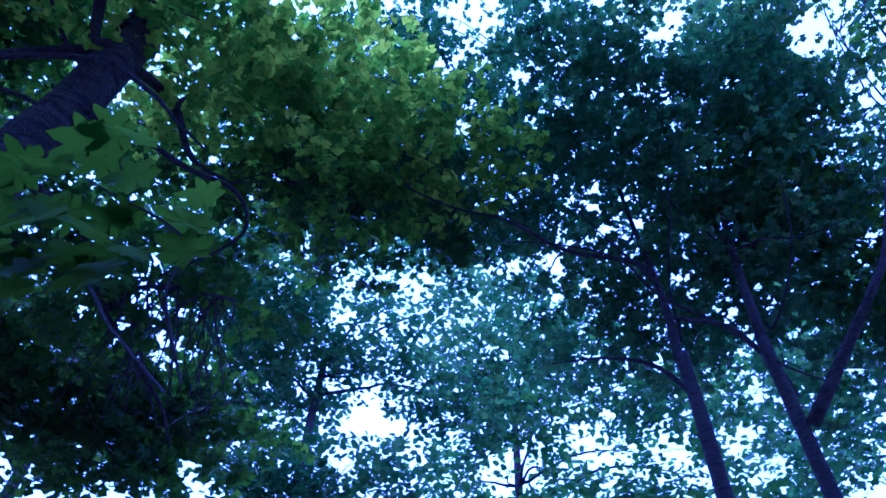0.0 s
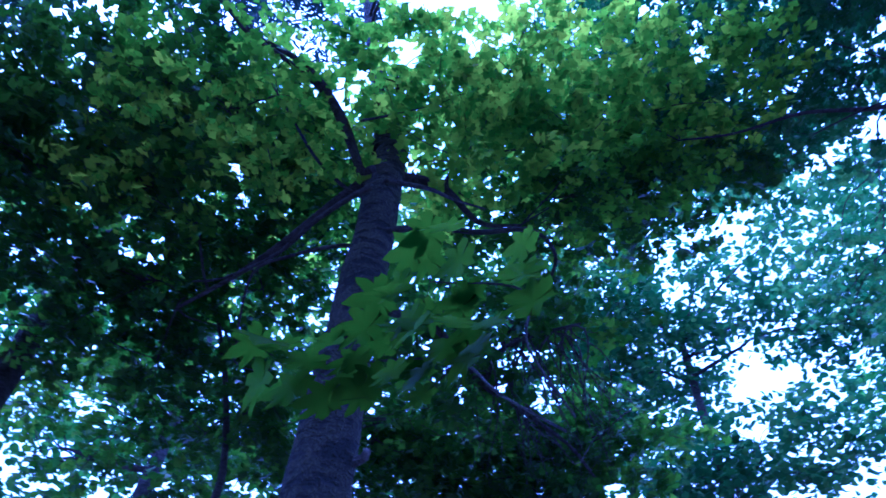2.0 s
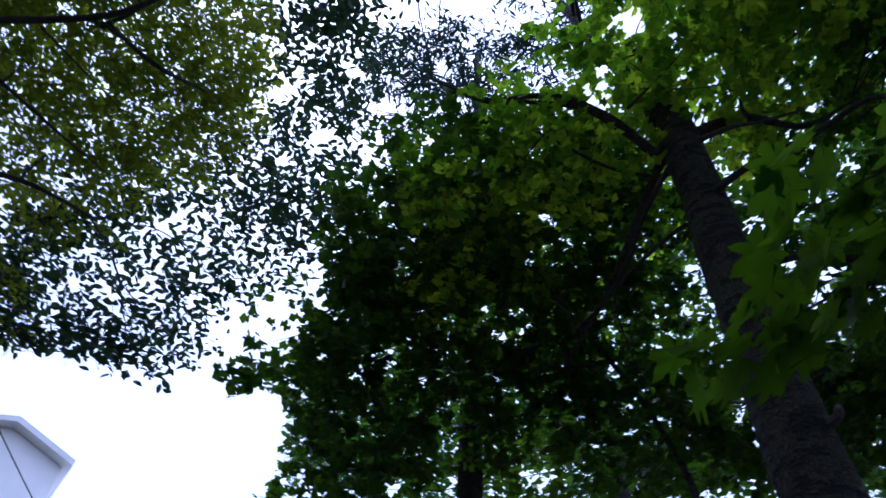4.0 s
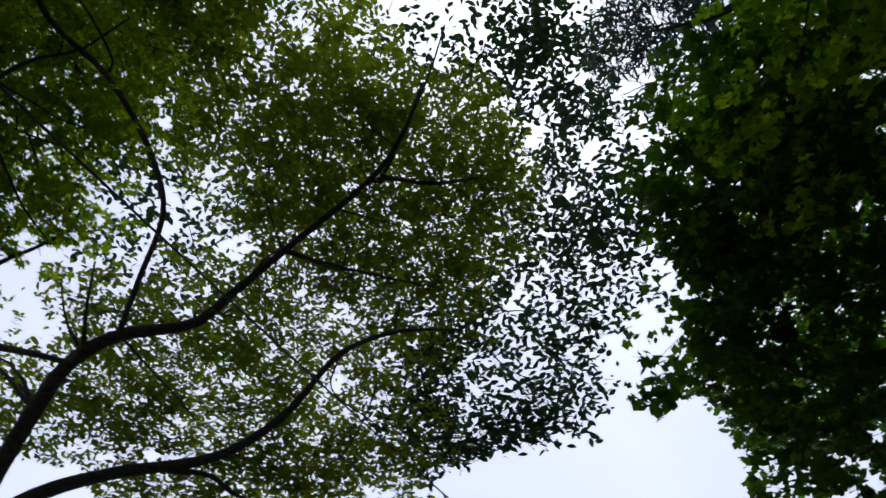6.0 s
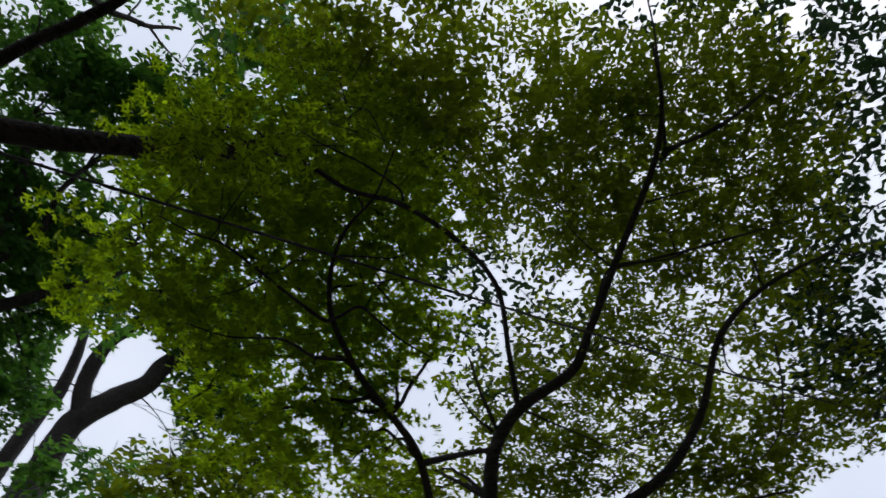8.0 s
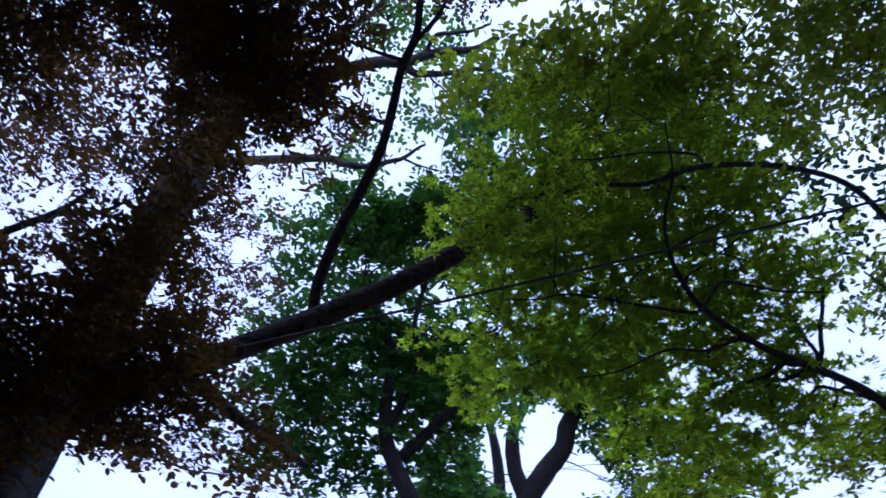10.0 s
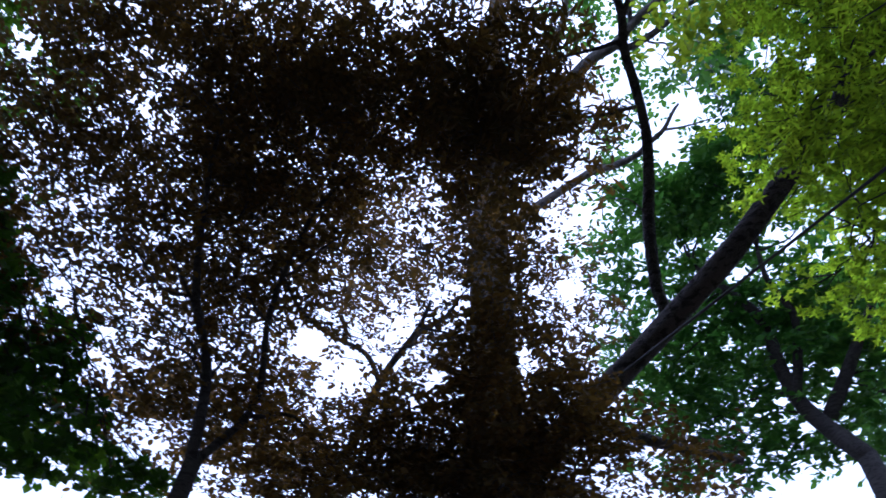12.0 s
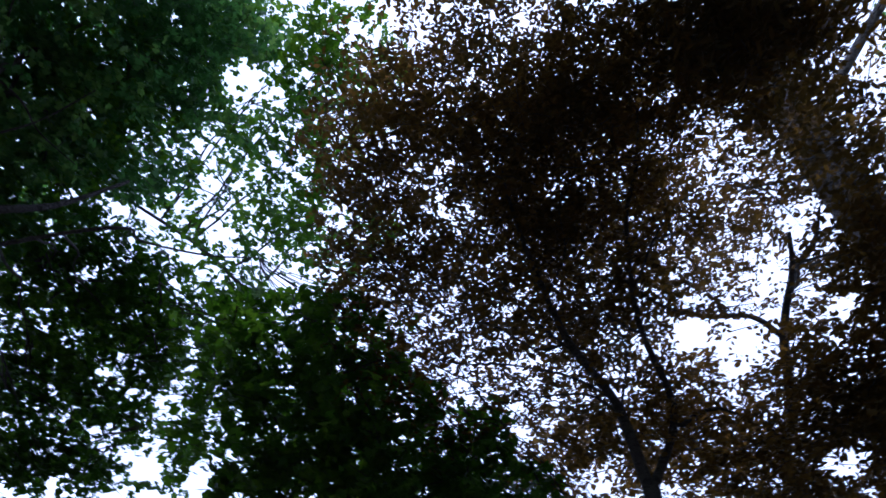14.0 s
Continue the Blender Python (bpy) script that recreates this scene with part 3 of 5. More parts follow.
    # the boughs at elevations 79 and 87 are unseen, added to block light
    grow(t, [(34.9, 34.6, 7, 7.9, 4.3, 1.5), (24, 35.1, 7.5, 5.3, 4.3, 1.4), (29.4, 30.2, 7, 7, 2.5, 1.6), (24.7, 51.5, 7, 8.1, 5.7, 1.5), (9.4, 53.2, 7.5, 6.3, 5.2, 1.6), (28.7, 33.6, 7.4, 5.1, 3.4, 1.35), (40.7, 33.3, 7.4, 4.3, 3, 1.3), (31.9, 27.9, 8, 3.9, 1.8, 1.6), (24.4, 29.4, 9, 3.6, 1.3, 1.3), (30, 87, 7.5, 9, 9, 1.4), (47.5, 28, 8, 3.6, 1.9, 1.6), (41.5, 28.8, 8.5, 3.9, 1.4, 1.4)] + [(az, 79, 7.2, 9, 6, UNSEEN_CANOPY) for az in (-25, 15, 50, 85, 115)],
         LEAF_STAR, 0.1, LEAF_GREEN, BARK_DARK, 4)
    # the maple's dark side, again shade given by leaf colour
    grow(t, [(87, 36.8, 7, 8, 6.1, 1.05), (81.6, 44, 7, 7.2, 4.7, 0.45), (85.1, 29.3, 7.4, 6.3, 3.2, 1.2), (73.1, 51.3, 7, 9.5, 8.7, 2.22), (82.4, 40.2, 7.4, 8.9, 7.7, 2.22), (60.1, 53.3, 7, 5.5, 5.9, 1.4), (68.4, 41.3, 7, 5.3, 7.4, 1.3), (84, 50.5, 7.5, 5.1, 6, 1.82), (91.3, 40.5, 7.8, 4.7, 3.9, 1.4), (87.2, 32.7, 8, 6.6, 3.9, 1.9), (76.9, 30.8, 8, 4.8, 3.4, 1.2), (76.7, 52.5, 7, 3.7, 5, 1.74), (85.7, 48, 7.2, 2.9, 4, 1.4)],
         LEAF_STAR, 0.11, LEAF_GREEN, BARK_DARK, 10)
    finish(t, BARK_DARK)


build_maple()


# ---- a sapling beside the maple ----
def build_sapling():
    t = tree_thing("thin young tree with a bare dark stem")
    ground_up(t, 55.3, 5.6, 26, 0.05, 0.036, BARK_DARK)
    limb(t, "stem_top", [over(55.3, 25.8, 5.6), over(55.3, 30.3, 5.60), over(57.1, 35.4, 5.60), over(59.4, 39.3, 5.60), over(62.5, 43.5, 5.60), over(65.8, 45.8, 5.60), over(69.1, 48.5, 5.60)], 0.036, 0.01, BARK_DARK, 8)
    grow(t, [(62, 49, 7.4, 4, 4, 1.2), (66, 44, 7.6, 4, 4, 0.8)],
         LEAF_STAR, 0.095, LEAF_MAPLE, BARK_DARK, 6)
    finish(t, BARK_DARK)


build_sapling()


# ---- the conifer behind it ----
def build_conifer():
    t = tree_thing("dark conifer with drooping needle sprays")
    ground_up(t, 74, 6.5, 66, 0.2, 0.05, BARK_DARK)
    grow(t, [(75.6, 64.4, 12, 6.4, 3.6, 1.17), (87.8, 63.7, 12, 2.8, 2, 0.6), (60.5, 67.2, 12, 3.8, 3, 1.17), (80.6, 63.8, 12, 4.9, 4.1, 1.09), (90.4, 60.3, 12, 3, 3.5, 0.6)],
         LEAF_SPIKE, 0.22, LEAF_NEEDLE, BARK_DARK, 8, droop=0.4, flat=1.0)
    finish(t, BARK_DARK)


build_conifer()


# ---- two slim trees ----
def build_slim_pair():
    t = tree_thing("slim woodland tree with a forked dark stem", "slim trees")
    ground_up(t, -32.3, 4.8, 40, 0.07, 0.048, BARK_DARK)
    limb(t, "stem_top", [over(-32.3, 39.8, 4.8), over(-32.8, 44.5, 4.8), over(-33.4, 47.3, 4.8), over(-34.1, 50.2, 4.8), over(-36, 57, 4.7), over(-36, 63, 4.7)], 0.044, 0.01, BARK_DARK)
    limb(t, "limb", [over(-33, 33, 4.8), at(-38.4, 37.2, 5.9), at(-42, 39.7, 6), at(-45.2, 42, 6.2), at(-49, 46, 6.6)], 0.05, 0.015, BARK_DARK)
    limb(t, "limb", [at(-33, 40.6, 6.3), at(-33.7, 40.2, 6.3), at(-36.4, 42.6, 6.3), at(-39, 45.8, 6.3), at(-41, 50, 6.3)], 0.016, 0.005, BARK_DARK, 8)
    limb(t, "limb", [at(-33.2, 46.4, 6.8), at(-36.7, 46.3, 6.8), at(-39.6, 45.4, 6.8), at(-44, 45, 6.8)], 0.012, 0.004, BARK_DARK, 8)
    limb(t, "limb", [at(-32.9, 46.4, 6.9), at(-30.7, 49.4, 6.9), at(-28.9, 51.6, 6.9), at(-27, 55, 6.9)], 0.013, 0.004, BARK_DARK, 8)
    grow(t, [(-41.8, 52.9, 8, 7.9, 7.2, 1.48), (-41.1, 42.3, 8, 4.6, 6.3, 1.38), (-49, 49.8, 9, 3.4, 3.8, 1), (-31.8, 43.5, 7.5, 7.9, 6.7, 1.52), (-38, 36.2, 9, 3.7, 3.7, 1.23), (-32.6, 36, 8.5, 5.1, 3.3, 1.23), (-33.1, 31.5, 9, 3.7, 2.7, 1.23), (-46.5, 62.1, 8.5, 4.4, 2.2, 0.8), (-48.2, 56.7, 8.5, 4.3, 2.9, 0.9)],
         LEAF_STAR, 0.083, LEAF_WOOD, BARK_DARK, 11)
    finish(t, BARK_DARK)
    t = tree_thing("slim woodland tree with a long arching branch", "slim trees")
    ground_up(t, -24.4, 4.6, 40, 0.085, 0.05, BARK_DARK)
    limb(t, "stem_top", [over(-24.4, 39.8, 4.6), over(-24.7, 43.1, 4.6), over(-24.5, 46.5, 4.6), over(-23.9, 51.3, 4.6), over(-23.3, 57.5, 4.6), over(-22, 64, 4.5)], 0.042, 0.01, BARK_DARK)
    limb(t, "limb", [over(-24.2, 46.5, 4.6), at(-22.7, 47.9, 6.6), at(-15.2, 49.9, 6.6), at(-8.5, 52.7, 6.6), at(-0.9, 53.9, 6.6), at(5.5, 55.2, 6.6)], 0.028, 0.008, BARK_DARK)
    limb(t, "limb", [over(-24.6, 43, 4.6), at(-29.8, 41.1, 6.0), at(-32.4, 37.8, 5.9), at(-36, 35, 5.9)], 0.022, 0.007, BARK_DARK)
    limb(t, "limb", [over(-24.6, 37, 4.6), at(-22, 39.6, 5.8), at(-17.4, 40.9, 5.9), at(-12, 41, 6)], 0.025, 0.007, BARK_DARK)
    limb(t, "limb", [at(-32.9, 35.9, 6.3), at(-32.3, 37.6, 6.3), at(-29.5, 41.3, 6.3), at(-24.5, 44.7, 6.3), at(-21.2, 48.3, 6.3), at(-14.2, 50.4, 6.3), at(-8, 51, 6.3)], 0.02, 0.006, BARK_DARK, 8)
    limb(t, "limb", [at(-24.6, 45.5, 6.5), at(-23.3, 47.3, 6.5), at(-20.4, 50.1, 6.5), at(-18, 52.5, 6.5), at(-15, 56, 6.5)], 0.014, 0.005, BARK_DARK, 8)
    limb(t, "limb", [at(-25.1, 41, 6.2), at(-25.4, 42.5, 6.2), at(-25.5, 44.5, 6.2), at(-26.8, 47.9, 6.2), at(-28.4, 50.6, 6.2), at(-30, 54, 6.2)], 0.014, 0.005, BARK_DARK, 8)
    grow(t, [(-27, 52.5, 7.5, 10.2, 8.1, 1.48), (-32.2, 60.2, 8, 9.8, 5.3, 1.52), (-5.1, 59.5, 8, 10.9, 7.7, 1.62), (-21.3, 65.4, 8, 7.1, 4.2, 1.52), (-19.9, 43.3, 8, 6.5, 5.6, 1.52), (16.1, 60.3, 8, 7.9, 6.6, 1.52), (7.1, 55, 8, 9.7, 4.1, 1.43), (-7.6, 41.4, 9, 5.4, 4, 1.38), (-6.9, 50.4, 8.5, 7.4, 3.7, 0.8), (5.2, 68.5, 8.5, 5, 2.9, 1), (-18.9, 68.8, 8.5, 4.1, 2.5, 0.8)],
         LEAF_STAR, 0.083, LEAF_WOOD, BARK_DARK, 12)
    finish(t, BARK_DARK)


build_slim_pair()


# ---- the wood behind ----
def build_wood_tree(k, az, h, stem, lobes, mat, size):
    t = tree_thing("woodland tree with a dense leafy crown", "woodland trees")
    ground_up(t, az, h, stem, 0.15, 0.06, BARK_DARK)
    grow(t, lobes, LEAF_BROAD, size, mat, BARK_DARK, 20 + k, branch_r=0.03, twig_len=0.8)
    finish(t, BARK_DARK)


build_wood_tree(0, 12, 10, 41, [(5.3, 46.8, 13, 11.5, 5.5, 1), (19.7, 46, 13, 7, 5.7, 1.35), (7.3, 40.7, 13, 7.6, 4, 1.1), (8.4, 32.5, 11, 7.8, 2.9, 2.25), (-4, 38.2, 13, 4, 3.5, 1.55), (18.2, 38.1, 13, 5.4, 4.6, 1.4), (14.3, 31.2, 11.5, 4, 3, 1.85), (20, 30.4, 11.5, 2.8, 1.4, 1.25), (-2.3, 46.5, 13, 5.6, 4.1, 0.5), (-1.9, 39.5, 13, 3.5, 3.2, 0.5), (6.3, 41.9, 13, 3.5, 2.7, 0.4), (11.2, 30.6, 11, 5.4, 1.4, 1.1), (2.9, 29.6, 11, 2.6, 1.6, 1.1)], LEAF_WOOD, 0.13)
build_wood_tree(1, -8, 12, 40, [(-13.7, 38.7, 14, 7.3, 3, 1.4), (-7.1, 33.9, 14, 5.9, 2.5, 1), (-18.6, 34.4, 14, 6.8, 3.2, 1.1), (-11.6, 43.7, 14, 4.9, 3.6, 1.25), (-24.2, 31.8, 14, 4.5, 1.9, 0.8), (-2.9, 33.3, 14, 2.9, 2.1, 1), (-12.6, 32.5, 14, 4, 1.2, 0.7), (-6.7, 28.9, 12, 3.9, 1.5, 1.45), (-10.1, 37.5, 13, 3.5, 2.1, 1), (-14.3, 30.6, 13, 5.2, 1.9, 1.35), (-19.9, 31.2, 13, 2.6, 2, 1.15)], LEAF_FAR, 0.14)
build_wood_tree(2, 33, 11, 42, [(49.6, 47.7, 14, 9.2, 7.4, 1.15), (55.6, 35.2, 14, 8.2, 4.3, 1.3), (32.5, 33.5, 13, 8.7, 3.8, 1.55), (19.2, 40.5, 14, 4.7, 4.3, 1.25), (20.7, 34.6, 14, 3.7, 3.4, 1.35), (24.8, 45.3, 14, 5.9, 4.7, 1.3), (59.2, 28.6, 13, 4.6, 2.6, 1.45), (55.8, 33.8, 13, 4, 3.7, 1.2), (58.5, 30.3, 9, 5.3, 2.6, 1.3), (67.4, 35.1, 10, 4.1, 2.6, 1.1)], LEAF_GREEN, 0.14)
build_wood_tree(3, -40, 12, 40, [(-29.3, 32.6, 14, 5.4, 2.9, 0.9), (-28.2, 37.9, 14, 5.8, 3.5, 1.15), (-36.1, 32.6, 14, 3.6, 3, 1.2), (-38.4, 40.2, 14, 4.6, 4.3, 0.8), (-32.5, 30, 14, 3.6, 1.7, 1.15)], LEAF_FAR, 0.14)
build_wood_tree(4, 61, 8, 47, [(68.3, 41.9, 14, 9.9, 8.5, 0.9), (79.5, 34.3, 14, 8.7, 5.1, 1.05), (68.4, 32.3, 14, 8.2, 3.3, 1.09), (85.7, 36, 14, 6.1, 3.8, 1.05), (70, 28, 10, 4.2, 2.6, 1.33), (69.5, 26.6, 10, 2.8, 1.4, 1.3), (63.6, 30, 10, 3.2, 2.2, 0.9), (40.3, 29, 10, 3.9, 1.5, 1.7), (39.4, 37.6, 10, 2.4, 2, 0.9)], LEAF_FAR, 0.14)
build_wood_tree(5, -118, 10, 30, [(-147.4, 30.1, 10, 4, 1.2, 0.9), (-134.3, 31.4, 10, 4.6, 1.2, 0.97), (-100, 32, 12, 5, 4, 0.97), (-112, 31, 12, 5, 4, 0.97)], LEAF_COPPER, 0.12)


# ---- the wide-spreading tree with small oval leaves ----
def build_spreading():
    t = tree_thing("wide-spreading tree with dark curving limbs and small oval leaves")
    ground_up(t, 152, 7.8, 22, 0.2, 0.15, BARK_DARK)
    f0 = over(152, 21.8, 7.8)
    limb(t, "limb", [f0, at(151.9, 30.8, 8.3), at(151.3, 34.6, 8.3), at(148.8, 37.5, 8.3), at(143.3, 40.1, 8.3), at(140.7, 43.3, 8.3), at(136.5, 48.1, 8.2), at(128.8, 54.7, 8.0), at(125, 59, 7.9), at(123, 63, 7.9)], 0.0936, 0.01584, BARK_DARK)
    limb(t, "limb", [f0, at(148.9, 25.7, 8.1), at(144.5, 28.5, 8.3), at(137.3, 31.3, 8.3), at(132.5, 35.2, 8.3), at(128.4, 40.6, 8.3), at(122.8, 43, 8.3), at(116, 43.5, 8.3)], 0.0864, 0.0144, BARK_DARK)
    limb(t, "limb", [at(149, 37.4, 8.3), at(149.7, 41.8, 8.2), at(150.7, 46.8, 7.8), at(155, 50.2, 7.0), at(162.9, 52.8, 6.2), at(170.3, 53.1, 5.95), at(175.5, 53.9, 5.9), at(179.4, 54.1, 5.9), at(-177.4, 53.8, 5.9), at(-173.2, 53.5, 5.9), at(-168.1, 52.7, 5.9), at(-164.5, 51.8, 5.9)], 0.034, 0.005, BARK_DARK)
    limb(t, "limb", [at(163.2, 53.1, 5.88), at(164.2, 54.1, 5.88), at(169.5, 55.4, 5.89), at(175.8, 56.0, 5.89), at(179.3, 56.4, 5.90)], 0.012, 0.004, BARK_DARK, 8)
    limb(t, "limb", [at(-177.4, 53.8, 5.91), at(-175.4, 55.0, 5.90), at(-169.7, 53.6, 5.91), at(-166.3, 54.3, 5.91)], 0.008, 0.003, BARK_DARK, 8)
    limb(t, "limb", [at(150.9, 35.4, 8.3), at(152.6, 38.5, 8.2), at(154, 41.5, 8.2)], 0.0288, 0.0108, BARK_DARK)
    limb(t, "limb", [at(127.7, 55, 8.0), at(119.4, 55.3, 8.1), at(113.6, 55.8, 8.2)], 0.0216, 0.00576, BARK_DARK)
    limb(t, "limb", [at(136.8, 47.5, 8.2), at(126.4, 47.3, 8.3), at(117.3, 46.7, 8.3)], 0.0216, 0.00576, BARK_DARK)
    limb(t, "limb", [at(140.6, 29.6, 8.3), at(137.3, 30.0, 8.3), at(134.3, 29.0, 8.3), at(130.9, 29.1, 8.3), at(127.6, 29.2, 8.3)], 0.03, 0.012, BARK_DARK, 8)
    limb(t, "limb", [at(143.5, 39.9, 8.15), at(139.9, 44.6, 8.14), at(137.3, 47.6, 8.13), at(131.4, 47.2, 8.13), at(126.8, 47.4, 8.12), at(120.5, 46.9, 8.12)], 0.02, 0.006, BARK_DARK, 8)
    limb(t, "limb", [at(127.4, 55.3, 8.10), at(121.2, 55.1, 8.10), at(116.3, 55.4, 8.09), at(112.9, 55.8, 8.09)], 0.022, 0.006, BARK_DARK, 8)
    limb(t, "limb", [at(127.2, 54.8, 8.11), at(124.8, 59.4, 8.09), at(122.1, 63.5, 8.08), at(119.8, 67.6, 8.07)], 0.024, 0.008, BARK_DARK, 8)
    limb(t, "limb", [at(128.2, 40.9, 8.34), at(128.5, 37.9, 8.35), at(124.4, 36.0, 8.35), at(121.0, 34.3, 8.35)], 0.014, 0.005, BARK_DARK, 8)
    limb(t, "limb", [at(124.1, 38.9, 8.34), at(124.9, 36.1, 8.35), at(126.6, 33.0, 8.36), at(129.8, 31.0, 8.36)], 0.014, 0.006, BARK_DARK, 8)
    limb(t, "limb", [at(151.5, 35.7, 8.36), at(153.6, 37.1, 8.36), at(155.8, 39.5, 8.35)], 0.02, 0.006, BARK_DARK, 8)
    limb(t, "limb", [at(131.5, 51.9, 8.22), at(126.5, 51.7, 8.21), at(119.7, 51.1, 8.21)], 0.014, 0.004, BARK_DARK, 8)
    limb(t, "limb", [at(137.3, 47.6, 8.23), at(140.5, 50.5, 8.22), at(141.8, 51.9, 8.22)], 0.012, 0.004, BARK_DARK, 8)
    limb(t, "limb", [at(149.2, 37.6, 8.36), at(145.7, 36.2, 8.36), at(140.9, 34.1, 8.36), at(138.5, 32.4, 8.37)], 0.016, 0.005, BARK_DARK, 8)
    grow(t, [(126.8, 55.2, 9.12, 10.2, 6.9, 1.34), (137.7, 59.1, 9.12, 6.3, 4.5, 1.11), (119.9, 59.7, 9.12, 5.4, 4.5, 1.18), (117.6, 52.7, 9.12, 5, 4.6, 1.18), (130, 49.6, 9.12, 7.9, 4.2, 1.11), (142.3, 53.9, 9.12, 5.4, 5, 1.04), (140.7, 41.6, 9.12, 6.7, 4, 0.94), (132.2, 41.7, 9.12, 7.7, 4.5, 0.91), (123.1, 44.7, 9.12, 6.4, 4.6, 0.94), (136.7, 35.1, 9.54, 8.1, 4.3, 0.98)],
         LEAF_OVAL, 0.088, LEAF_OLIVE, BARK_DARK, 31, ragged=0.36)
    grow(t, [(125.9, 35, 9.54, 7.4, 3.9, 0.91), (150, 32.9, 9.54, 5.8, 3.9, 0.98), (150.1, 38.9, 9.12, 4.1, 3.3, 0.85), (157.8, 31.2, 10.07, 3.5, 2.8, 0.88), (148.1, 64, 9.12, 9.7, 4.6, 0.94), (158.4, 56.3, 9.12, 5, 6.2, 0.94), (167.4, 57.6, 9.12, 5.4, 5, 0.98), (153, 30.9, 9.54, 5.1, 2.6, 0.88), (159.9, 30.9, 9.75, 3.1, 2, 0.81), (144.9, 34.1, 10.07, 5.8, 2.9, 0.88), (130.4, 32.5, 10.07, 6.3, 3, 0.88), (136.2, 37.6, 10.07, 4.5, 2.9, 0.78), (139.8, 28.1, 9.86, 4.6, 2, 0.88), (131.7, 29.8, 9.86, 5.2, 2, 0.88), (124.9, 32.4, 9.86, 4, 2.2, 0.81), (144.8, 33.3, 9.86, 3, 2, 0.81), (162.6, 30.9, 9.54, 4.1, 2, 0.85), (141.3, 29.2, 9.4, 4, 2.3, 0.9), (135.1, 30.2, 9.4, 4, 1.8, 0.8)],
         LEAF_OVAL, 0.088, LEAF_OLIVE, BARK_DARK, 33, ragged=0.36)
    # outer boughs of the same tree, darkened by leaf colour to look shaded
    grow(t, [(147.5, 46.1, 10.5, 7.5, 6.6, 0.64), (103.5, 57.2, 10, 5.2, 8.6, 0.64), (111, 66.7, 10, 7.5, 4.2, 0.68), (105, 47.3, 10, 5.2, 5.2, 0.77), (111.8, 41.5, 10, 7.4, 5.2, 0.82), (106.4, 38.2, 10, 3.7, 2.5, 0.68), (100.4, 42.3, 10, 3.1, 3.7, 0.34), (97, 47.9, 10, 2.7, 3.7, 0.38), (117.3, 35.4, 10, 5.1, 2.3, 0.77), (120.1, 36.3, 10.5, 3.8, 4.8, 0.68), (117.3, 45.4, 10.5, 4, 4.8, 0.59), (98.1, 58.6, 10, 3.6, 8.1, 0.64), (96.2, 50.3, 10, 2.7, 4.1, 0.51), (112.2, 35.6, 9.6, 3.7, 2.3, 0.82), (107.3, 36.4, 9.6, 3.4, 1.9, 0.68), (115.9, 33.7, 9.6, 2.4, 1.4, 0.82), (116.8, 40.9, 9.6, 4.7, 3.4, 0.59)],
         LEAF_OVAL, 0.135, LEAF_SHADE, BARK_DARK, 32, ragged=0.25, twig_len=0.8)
    finish(t, BARK_DARK)


build_spreading()


